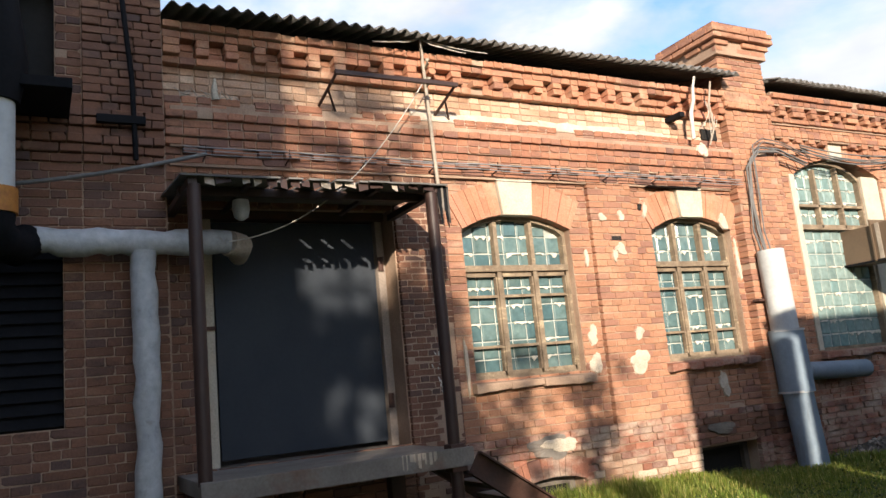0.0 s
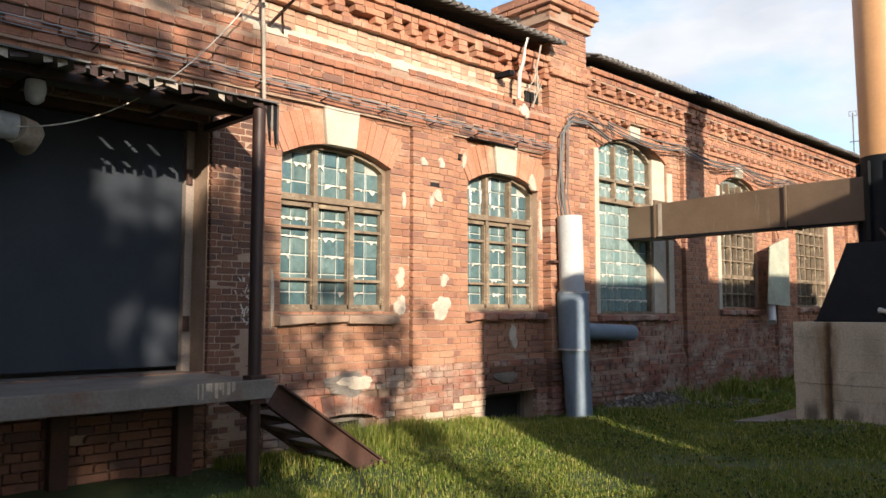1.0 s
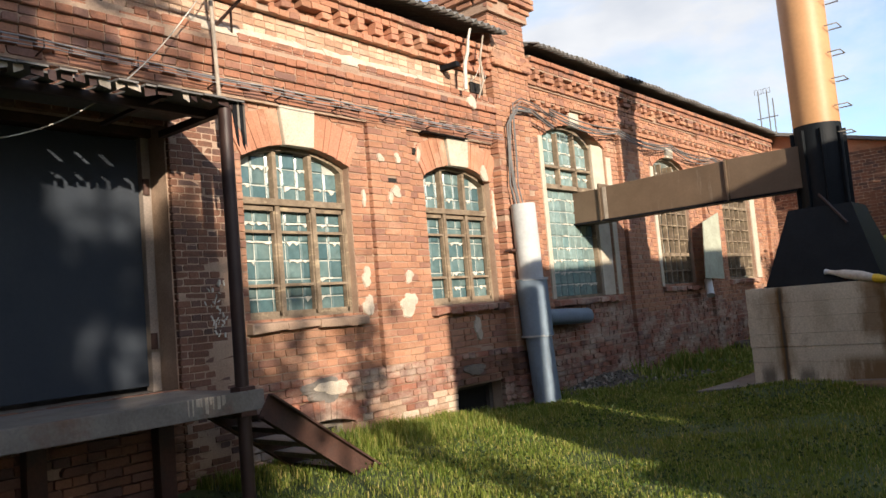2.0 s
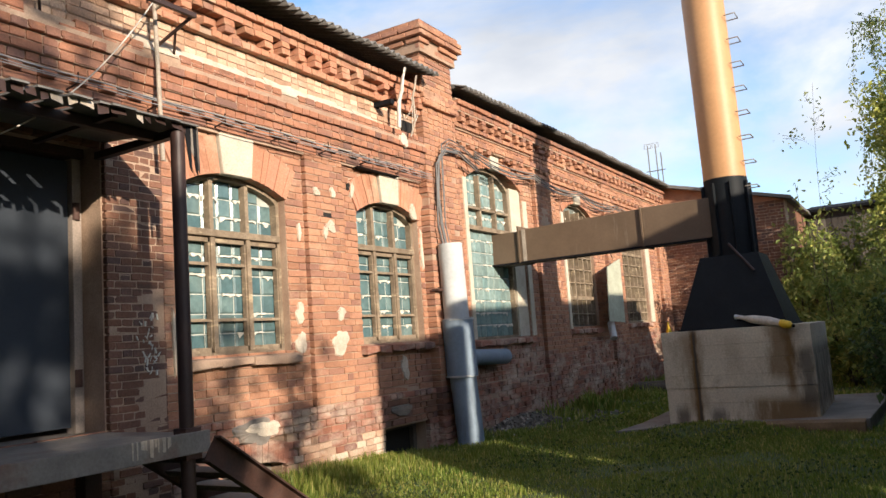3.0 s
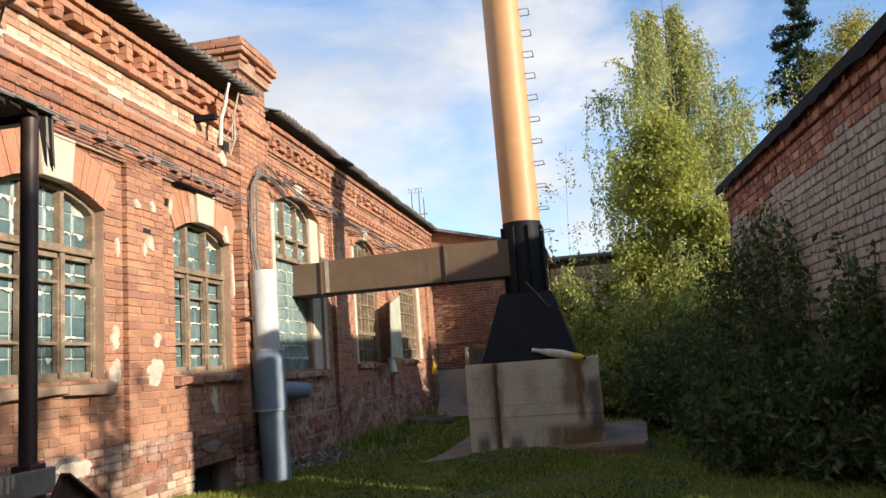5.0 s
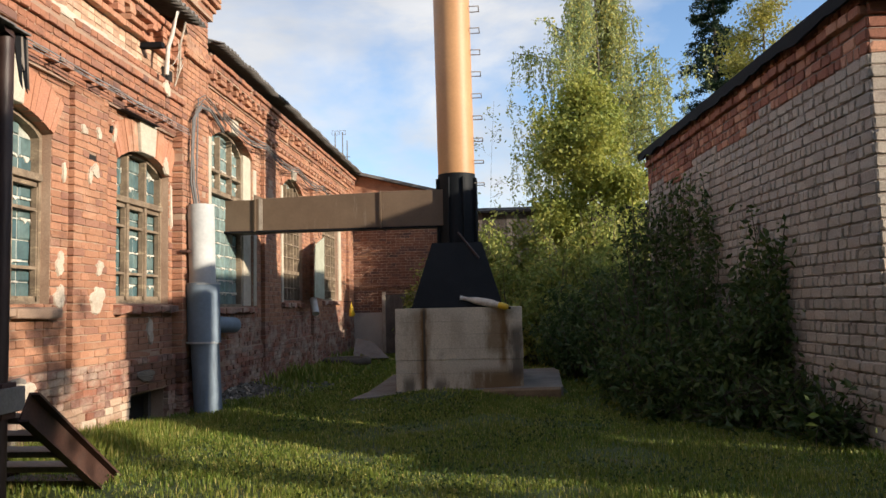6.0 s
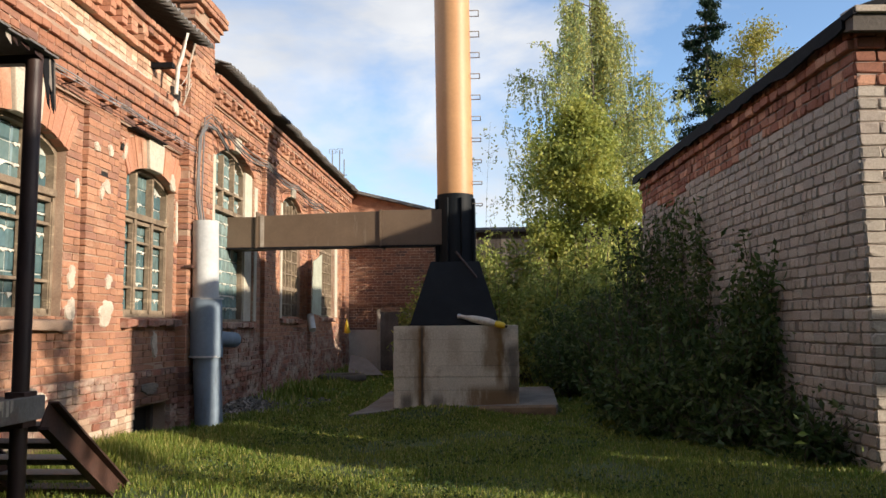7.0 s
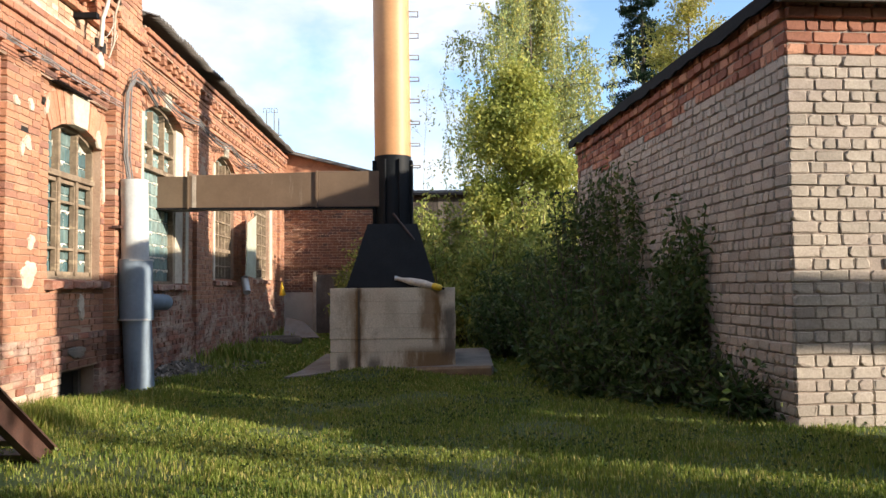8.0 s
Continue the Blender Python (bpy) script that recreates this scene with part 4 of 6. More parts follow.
# black block nearly flush with the bricks paints the hole's shade
g = Geo().box(-0.3, 0.049, 7.10, 7.33, 2.775, 2.845)
tagged(g.put("trim", M_DARK), "black block standing in for the shaded socket of a lost brick", "wall hole", kind="structure")


# ---- door, dock, canopy ----
def build_door():
    d = thing("door_1", (-0.28, 3.52, 0.86), "large blue-black sheet metal loading door, closed", "door", kind="structure")
    Geo().box(-0.33, -0.28, 2.72, 4.31, 0.87, 3.02).put("leaf", M_DOOR, d, bevel=0.006)
    Geo().box(-0.36, -0.25, 2.56, 2.70, 0.82, 3.1).put("jamb", M_PLASTER, d, bevel=0.006)
    jamb = Geo().box(-0.36, -0.25, 4.33, 4.41, 0.82, 3.1).put("jamb", M_STOREMORTAR, d, bevel=0.006)
    Geo().box(-0.36, -0.2, 2.56, 4.41, 3.04, 3.12).put("lintel", M_RUST, d, bevel=0.006)
    for z in (1.25, 2.6):
        Geo().tube([(-0.25, 4.36, z - 0.07), (-0.25, 4.36, z + 0.07)], 0.03).put("hinge", M_RUST, jamb)
    Geo().box(-0.26, -0.21, 2.57, 2.70, 2.02, 2.05).put("bolt", M_RUST, d)


build_door()


def build_dock():
    d = thing("loading_dock", (0.55, 3.35, 0), "low concrete loading dock with a rusty steel edge", "loading dock")
    Geo().box(-0.5, 1.07, 2.30, 4.42, 0.70, 0.82).put("slab", M_SLAB, d, bevel=0.012)
    Geo().box(1.07, 1.12, 2.28, 4.46, 0.68, 0.83).put("edge_beam", M_SLAB, d, bevel=0.008)
    for y in (2.36, 3.1, 4.1):
        Geo().box(0.08, 0.20, y, y + 0.14, -0.15, 0.70).put("pier", M_RUST, d, bevel=0.01)
    rng = random.Random(15)
    for i in range(9):
        y, w = 3.80 + 0.035 * i + rng.uniform(-0.01, 0.01), rng.uniform(0.012, 0.03)
        top, low = 0.828, 0.828 - rng.uniform(0.03, 0.13)
        q = [(y, low), (y + w, low + rng.uniform(-0.02, 0.02)), (y + w, top), (y, top)]
        Geo().hull8([(1.1225, a, z) for a, z in q] + [(1.1, a, z) for a, z in q]).put("paint_streak", M_OLDPOLE, d)


build_dock()


def build_stair():
    s = thing("steel_stair", (0.8, 5.0, 0), "rusty steel stair with open board treads", "stair")
    for x in (0.38, 1.12):
        a, b = Vector((x, 4.44, 0.70)), Vector((x, 5.55, -0.06))
        d = (b - a).normalized()
        up = Vector((1, 0, 0)).cross(d).normalized()
        up = up if up.z > 0 else -up
        g = Geo()
        for lo, hi, t0, t1 in ((-0.10, 0.10, 0.0, 0.012), (0.085, 0.10, 0.0, 0.07), (-0.10, -0.085, 0.0, 0.07)):
            o0, o1 = Vector((t0, 0, 0)), Vector((t1, 0, 0))
            g.hull8([a + up * lo + o1, b + up * lo + o1, b + up * hi + o1, a + up * hi + o1, a + up * lo + o0, b + up * lo + o0, b + up * hi + o0, a + up * hi + o0])
        g.put("stringer", M_RUST, s)
    for i in range(5):
        f = (i + 0.6) / 5.4
        y, z = 4.44 + 1.11 * f, 0.70 - 0.76 * f
        Geo().box(0.40, 1.12, y - 0.13, y + 0.10, z - 0.02, z + 0.02).put("tread", M_GREYWOOD, s, bevel=0.005)


build_stair()


def build_canopy():
    c = thing("door_canopy", (0.5, 3.35, 3.0), "dark sheet metal door canopy with a ragged front edge", "canopy")
    # roof sheet in strips: some rusted through, the front edge eaten into teeth
    rng = random.Random(12)
    z_at = lambda x: 3.16 - 0.09 * x  # noqa: E731

    def strip(x0, x1, y0, y1):
        q = [(x0, y0), (x1, y0), (x1, y1), (x0, y1)]
        Geo().hull8([(x, v, z_at(x)) for x, v in q] + [(x, v, z_at(x) - 0.014) for x, v in q]).put("roof_strip", M_SLATE, c)

    holes = [(2.97, 3.04), (3.16, 3.21), (3.38, 3.43), (3.58, 3.64)]
    cuts = sorted({2.22, 4.46, *(v for h in holes for v in h), *(2.22 + 0.187 * i for i in range(1, 12))})
    for y0, y1 in zip(cuts, cuts[1:]):
        m = (y0 + y1) / 2
        xe = 1.14 - rng.uniform(0, 0.03)
        if any(a < m < b for a, b in holes):
            strip(0.0, 0.50, y0, y1 - 0.001)
            strip(0.84, 0.97, y0, y1 - 0.001)
        else:
            strip(0.0, xe, y0, y1 - 0.001)
    Geo().box(0.68, 0.74, 2.26, 4.44, 3.0, 3.07).put("front_beam", M_POST, c, bevel=0.006)
    for y in (2.28, 4.36):
        Geo().box(0.0, 1.06, y, y + 0.07, 2.99, 3.05).put("side_beam", M_POST, c, bevel=0.006)
    for y in (2.75, 3.85):
        Geo().box(0.0, 0.95, y, y + 0.04, 3.03, 3.06).put("rafter", M_POST, c)
    y = 2.4
    while y < 4.3:
        w = rng.uniform(0.05, 0.12)
        g = Geo().hull8([(1.09, y, 3.02 - rng.uniform(0.0, 0.05)), (1.09, y + w, 3.02 - rng.uniform(0.0, 0.05)), (1.08, y + w, 3.05), (1.08, y, 3.05), (1.085, y, 3.02), (1.085, y + w, 3.02), (1.075, y + w, 3.05), (1.075, y, 3.05)])
        g.put("fringe_strip", M_OLDPOLE if rng.random() < 0.4 else M_POST, c)
        y += w * rng.uniform(1.1, 1.8)
    for k in range(5):
        y = 4.38 + 0.018 * k
        z = 2.68 + rng.uniform(0, 0.18)
        Geo().hull8([(1.10, y, z), (1.11, y + 0.012, z - 0.04), (1.08, y + 0.03, 3.05), (1.05, y, 3.05), (1.095, y, z), (1.105, y + 0.012, z - 0.04), (1.07, y + 0.03, 3.05), (1.04, y, 3.05)]).put("torn_strip", (M_SOOT, M_GREYWOOD, M_SOOT)[k % 3], c)
    for y in (2.33, 4.33):
        Geo().tube([(1.03, y, -0.1 if y > 4 else 0.8), (1.03, y, 3.0)], 0.052, 14).put("post", M_POST, c)
    Geo().box(0.97, 1.10, 4.26, 4.40, 0.64, 0.86).put("post_clamp", M_RUST, c, bevel=0.008)


build_canopy()


def build_lamp():
    l = thing("bulkhead_lamp", (0.6, 2.78, 2.9), "grey glass jar lamp hanging under the canopy", "lamp")
    Geo().tube([(0.6, 2.78, 3.12), (0.6, 2.78, 3.02), (0.6, 2.78, 3.0)], [0.05, 0.06, 0.07], 14).put("cap", M_SOOT, l)
    Geo().tube([(0.6, 2.78, 3.0), (0.6, 2.78, 2.93), (0.6, 2.78, 2.86), (0.6, 2.78, 2.83)], [0.065, 0.075, 0.06, 0.02], 14).put("glass_jar", M_WRAP, l)


build_lamp()


# ---- pipes, wires and masts on the front ----
def build_insulated_pipe():
    p = thing("insulated_pipe", (0.3, 2.03, 0), "grey foil-wrapped heating pipe with a tee, against dark brick", "pipe")
    rng = random.Random(3)
    run = lambda a, b, r, n: ([Vector(a).lerp(Vector(b), i / n) + Vector((rng.uniform(-0.012, 0.012),) * 3) for i in range(n + 1)], [r * rng.uniform(0.9, 1.12) for _ in range(n + 1)])  # noqa: E731
    a, r = run((0.36, 2.05, -0.1), (0.36, 2.04, 2.62), 0.095, 16)
    Geo().tube(a, r, 14).put("riser", M_WRAP, p)
    a, r = run((0.36, 1.2, 2.70), (0.36, 2.72, 2.69), 0.10, 18)
    Geo().tube(a, r, 14).put("branch", M_WRAP, p)
    Geo().tube([(0.36, 2.72, 2.69), (0.30, 2.82, 2.67), (0.1, 2.86, 2.62)], [0.11, 0.12, 0.08], 12).put("torn_end", M_OLDPOLE, p)


build_insulated_pipe()


def build_silver_pipe():
    p = thing("silver_flue", (0.75, 1.0, 3.0), "silver sheet flue with an orange collar and black elbow", "flue")
    Geo().tube([(0.8, 1.02, 2.98), (0.8, 1.02, 3.62)], 0.13, 20).put("pipe", M_ZINC, p)
    Geo().tube([(0.8, 1.02, 2.80), (0.8, 1.02, 2.98)], [0.15, 0.15], 20).put("collar", M_ORANGE, p)
    Geo().tube([(0.8, 1.02, 2.80), (0.8, 1.02, 2.72), (0.7, 1.06, 2.64), (0.5, 1.15, 2.62), (0.36, 1.22, 2.70)], 0.135, 16).put("elbow", M_SOOT, p)
    Geo().tube([(0.8, 1.02, 3.62), (0.8, 1.02, 3.9), (0.8, 0.9, 4.5), (0.8, 0.8, 5.2)], [0.16, 0.22, 0.26, 0.26], 18).put("black_trunk", M_SOOT, p)
    Geo().box(0.1, 0.9, 0.9, 1.52, 3.74, 3.82).put("bracket", M_SOOT, p, bevel=0.006)


build_silver_pipe()
l = thing("louvre_shutter", (0.1, 0.8, 1.3), "dark boarded shutter in a wall opening", "shutter")
for i in range(15):
    Geo().hull8([(0.1, 0.1, 1.31 + 0.1 * i), (0.1, 1.47, 1.31 + 0.1 * i), (0.06, 1.47, 1.40 + 0.1 * i), (0.06, 0.1, 1.40 + 0.1 * i), (0.08, 0.1, 1.31 + 0.1 * i), (0.08, 1.47, 1.31 + 0.1 * i), (0.04, 1.47, 1.40 + 0.1 * i), (0.04, 0.1, 1.40 + 0.1 * i)]).put("board", M_SOOT, l)
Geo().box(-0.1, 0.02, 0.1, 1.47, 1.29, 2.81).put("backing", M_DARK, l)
# black block fills the opening in place of an unlit room
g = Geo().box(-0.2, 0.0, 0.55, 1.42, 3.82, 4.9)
tagged(g.put("window_6", M_DARK), "unglazed opening high in the dark brick end, its inner dark a black block", "window", kind="structure")
t = thing("iron_stay", (0.24, 1.95, 3.3), "black iron stay bar on the brick pier", "rod")
Geo().tube([(0.30, 1.90, 5.2), (0.28, 2.0, 4.1), (0.24, 2.02, 3.42)], 0.022, 8).put("bar", M_SOOT, t)
Geo().box(0.2, 0.29, 1.72, 2.1, 3.72, 3.79).put("plate", M_SOOT, t, bevel=0.005)


def build_downpipe():
    p = thing("vent_pipe", (0.3, 9.46, 0), "fat zinc and blue-grey vent pipe rising along the wall", "pipe")
    Geo().tube([(0.30, 9.45, 1.55), (0.28, 9.44, 2.62)], 0.165, 24).put("upper_pipe", M_ZINC, p)
    sleeve = Geo().tube([(0.32, 9.46, 0.86), (0.30, 9.45, 1.62)], 0.205, 24).put("sleeve", M_BLUEGREY, p)
    Geo().tube([(0.36, 9.50, -0.1), (0.32, 9.46, 0.90)], 0.175, 24).put("lower_pipe", M_BLUEGREY, p)
    for z in (0.87, 1.61):
        Geo().tube([(0.31, 9.455, z - 0.012), (0.31, 9.455, z + 0.012)], 0.211, 24).put("seam", M_ZINC, sleeve)
    Geo().tube([(0.28, 9.6, 1.10), (0.14, 10.2, 1.08), (0.12, 11.12, 1.05)], 0.115, 18).put("side_arm", M_BLUEGREY, p)
    Geo().box(0.1, 0.2, 9.2, 9.32, 2.0, 2.03).put("bracket", M_RUST, p)


build_downpipe()


def cable(name, pts, r, mat, label, group=""):
    g = Geo().tube(pts, r, 6)
    return tagged(g.put(name, mat), label, "cable", group)


for k in range(5):
    y = 9.34 + 0.05 * k + 0.02 * math.sin(9 * k)
    top = 3.72 + 0.07 * k + 0.04 * math.sin(5 * k)
    path = [(0.24, y + 0.02, 2.55), (0.20, y - 0.03 + 0.03 * math.sin(7 * k), 2.9), (0.19, y + 0.03 * math.sin(11 * k + 1), 3.3), (0.20, y + 0.03, top), (0.22, y + 0.22, top + 0.22 - 0.03 * k), (0.20, y + 0.6, top + 0.27 - 0.05 * k), (0.16, y + 1.2, top + 0.12 - 0.05 * k)]
    smooth = []
    for i in range(len(path) - 1):
        for s in range(4):
            smooth.append(Vector(path[i]).lerp(Vector(path[i + 1]), s / 4))
    cable("conduit", smooth + [Vector(path[-1])], 0.013 if k < 3 else 0.008, M_CABLE, "grey conduit bending up the brick pier", "conduits")
for k in range(4):
    pts = []
    for i in range(5):
        y0, y1 = 10.5 + 2.1 * i, 10.5 + 2.1 * (i + 1)
        pts += arc((0.19, y0, 4.10 - 0.03 * k - 0.035 * i), (0.19, y1, 4.10 - 0.03 * k - 0.035 * (i + 1)), 0.06 + 0.04 * ((i + k) % 3), 8)[:-1]
    cable("cable", pts, 0.010, M_CABLE, "grey cable sagging along the far front", "cables along the front")
for k in range(3):
    pts = []
    for i in range(7):
        y0, y1 = 2.4 + i, 3.4 + i
        z = 3.58 - 0.03 * k - 0.004 * i
        pts += arc((0.20 + 0.01 * k, y0, z), (0.20 + 0.01 * k, y1, z), 0.004 + 0.006 * ((i * 7 + k) % 3), 6)[:-1]
    cable("cable", pts, 0.0045 if k else 0.007, M_PALECABLE, "grey cable clipped under the cornice", "cables along the front")
for i in range(9):
    y = 2.6 + 0.75 * i
    tagged(Geo().tube([(0.05, y, 3.50), (0.2, y, 3.52), (0.2, y, 3.60)], 0.008, 6).put("cable_hook", M_RUST), "small rusty cable hook in the wall", "hook", "cable hooks")
cable("cable", arc((0.5, -0.5, 3.0), (0.2, 2.6, 3.52), 0.12), 0.018, M_CABLE, "black cable slung from the dark end wall")
cable("cable", arc((0.24, 4.8, 4.42), (0.47, 2.70, 2.68), 0.36, 24), 0.006, M_WHITEWIRE, "slack white wire from the mast to the canopy")
tagged(Geo().box(0.02, 0.11, 7.75, 8.6, 3.445, 3.455).put("steel_shelf", M_SOOT), "thin dark steel flashing on the wall", "flashing")


def build_mast():
    m = thing("wire_mast", (0.22, 4.84, 3.3), "weathered pole mast with a steel bracket and wires", "mast")
    Geo().tube([(0.22, 4.86, 3.02), (0.22, 4.83, 4.0), (0.22, 4.80, 4.90)], [0.02, 0.019, 0.017], 10).put("pole", M_OLDPOLE, m)
    bar = Geo().box(0.44, 0.48, 3.75, 5.05, 4.28, 4.32).put("crossbar", M_POST, m)
    for y in (3.77, 5.03):
        Geo().tube([(0.46, y, 4.30), (0.05, y - 0.05, 4.12)], 0.016, 8).put("strut", M_POST, bar)
        Geo().tube([(0.25, y - 0.02, 4.21), (0.05, y + 0.12, 4.05)], 0.012, 8).put("strut", M_POST, bar)
    for i in range(6):
        Geo().tube(arc((0.22, 4.80, 4.88), (0.38, 4.2 + 0.26 * i, 4.70 + 0.03 * (i % 2)), 0.02, 6), 0.005, 5).put("wire", M_WHITEWIRE, m)
    for z in (4.35, 4.55):
        Geo().tube([(0.24, 4.82, z), (0.30, 4.82, z + 0.02), (0.30, 4.82, z + 0.07)], [0.012, 0.02, 0.025], 8).put("insulator", M_PLASTER, m)


build_mast()


def build_entry():
    m = thing("cable_entry", (0.2, 8.5, 4.0), "tangle of white cables and conduit under the eaves", "cable entry")
    rng = random.Random(6)
    Geo().tube([(0.36, 8.52, 4.80), (0.34, 8.47, 4.66), (0.30, 8.50, 4.52), (0.27, 8.46, 4.36), (0.25, 8.46, 4.03)], [0.02, 0.022, 0.026, 0.026, 0.026], 10).put("conduit", M_WHITEWIRE, m)
    Geo().tube([(0.34, 8.80, 4.78), (0.28, 8.78, 4.5), (0.25, 8.84, 4.2), (0.22, 8.76, 3.98)], [0.013, 0.015, 0.013, 0.011], 8).put("conduit", M_OLDPOLE, m)
    for k in range(6):
        y = 8.74 + 0.03 * k
        Geo().tube(arc((0.27, y, 4.55 - 0.05 * k), (0.22, y + rng.uniform(-0.2, 0.28), 3.98 + rng.uniform(0, 0.3)), 0.06, 6), 0.004, 5).put("wire", M_WHITEWIRE, m)
    blob(FACE, "torn_render", M_CEMENT, m, 8.68, 3.93, 0.16, 0.2, 0.17, 71)
    Geo().box(0.02, 0.28, 8.26, 8.34, 4.3, 4.36).put("bracket", M_SOOT, m)
    # black box on the frieze paints the dark of a hole
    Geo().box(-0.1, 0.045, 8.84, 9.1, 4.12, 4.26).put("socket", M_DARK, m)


build_entry()

t = thing("twig_nest", (0.1, 2.75, 4.08), "pale dry twigs and a rag on the cornice ledge", "debris")
rng = random.Random(9)
for k in range(26):
    y = rng.uniform(2.4, 3.0)
    Geo().tube([(0.12, y, 4.07), (0.13 + rng.uniform(-0.05, 0.05), y + rng.uniform(-0.12, 0.12), 4.09 + rng.uniform(0, 0.06))], 0.004, 5).put("twig", M_OLDPOLE, t)
Geo().tube([(0.12, 2.72, 4.06), (0.13, 2.71, 4.15), (0.12, 2.72, 4.26)], [0.035, 0.03, 0.012], 8).put("rag", M_PLASTER, t)


# ---- the boiler flue: duct, stack and plinth ----
def build_duct():
    d = thing("flue_duct", (1.5, 11.75, 2.76), "square brown sheet steel duct from window to stack", "duct")
    z0, z1, y0, y1 = 2.48, 3.02, 11.46, 11.96
    Geo().box(-0.16, 0.34, y0 + 0.02, y1, z0 - 0.02, z1 - 0.06).put("end_section", M_DUCT, d, bevel=0.008)
    Geo().hull8([(0.34, y0, z0 - 0.01), (2.28, y0 + 0.02, z0), (2.28, y0 + 0.02, z1), (0.34, y0, z1 - 0.05), (0.34, y1, z0 - 0.01), (2.28, y1, z0), (2.28, y1, z1), (0.34, y1, z1 - 0.05)]).put("middle_section", M_DUCT, d, bevel=0.008)
    Geo().box(2.30, 3.3, y0 + 0.02, y1, z0, z1 + 0.01).put("stack_section", M_DUCT, d, bevel=0.008)
    for x in (0.34, 2.29):
        Geo().box(x - 0.012, x + 0.012, y0 - 0.015, y1 + 0.015, z0 - 0.02, z1 + 0.015).put("flange", M_DUCT, d)
    Geo().box(-0.16, 3.2, y0 - 0.006, y0 + 0.014, z0 - 0.03, z0 - 0.002).put("lower_lip", M_SOOT, d)
    Geo().box(0.40, 0.46, y0 - 0.004, y0 + 0.02, z0, z1 - 0.05).put("pale_seam", M_OLDPOLE, d)


build_duct()


def build_stack():
    s = thing("boiler_stack", (3.45, 11.7, 1.24), "ochre steel boiler stack on a flared black base", "chimney stack")
    cx, cy, r = 3.45, 11.68, 0.283
    shaft = Geo().tube([(cx, cy, 3.27), (cx - 0.03, cy, 7.0), (cx - 0.085, cy, 14.0)], r, 40).put("shaft", M_OCHRE, s)
    lower = Geo().tube([(cx, cy, 1.24), (cx, cy, 2.2), (cx, cy, 3.27)], r + 0.004, 40).put("lower_shaft", M_STACKBLACK, s)
    w0, w1 = 0.66, 0.37
    g = Geo()
    for i in range(4):
        a0, a1 = (math.pi / 4 + math.pi / 2 * (i + k) for k in (0, 1))
        b = [(cx + w0 * 1.414 * math.cos(a), cy + w0 * 1.414 * math.sin(a), 1.25) for a in (a0, a1)]
        t = [(cx + w1 * 1.414 * math.cos(a), cy + w1 * 1.414 * math.sin(a), 2.2) for a in (a0, a1)]
        g.face(b[0], b[1], t[1], t[0])
    g.face(*[(cx + w1 * 1.414 * math.cos(math.pi / 4 + math.pi / 2 * i), cy + w1 * 1.414 * math.sin(math.pi / 4 + math.pi / 2 * i), 2.2) for i in range(4)])
    flare = g.put("flared_base", M_STACKBLACK, s)
    for k in range(8):
        a = math.pi / 8 + k * math.pi / 4
        m = Matrix.Translation((cx, cy, 0)) @ Matrix.Rotation(a, 4, "Z")
        Geo().box(r, r + 0.05, -0.02, 0.02, 2.2, 3.2, m).put("stiffener", M_STACKBLACK, lower, bevel=0.004)
        far = 0.70 if k % 2 else 0.70
        Geo().hull8([m @ Vector(q) for q in ((r, -0.008, 1.25), (far, -0.008, 1.25), (r + 0.09, -0.008, 2.22), (r, -0.008, 2.22), (r, 0.008, 1.25), (far, 0.008, 1.25), (r + 0.09, 0.008, 2.22), (r, 0.008, 2.22))]).put("gusset", M_STACKBLACK, flare)
    Geo().box(cx - 0.68, cx + 0.68, cy - 0.68, cy + 0.68, 1.236, 1.255).put("base_plate", M_STACKBLACK, s)
    Geo().tube([(cx + 0.02, cy - r - 0.1, 2.35), (cx + 0.33, cy - r - 0.24, 1.95)], 0.016, 8).put("handle_rod", M_POST, s)
    for i in range(30):
        z = 3.12 + 0.345 * i
        off = cx + r * 0.97 - 0.008 * (z - 3.27)
        a = Vector((off, cy - 0.14, z))
        b = Vector((off, cy + 0.10, z))
        Geo().tube([a, a + Vector((0.15, 0, 0)), b + Vector((0.15, 0, 0)), b], 0.008, 6).put("rung", M_SLAB, shaft)


build_stack()


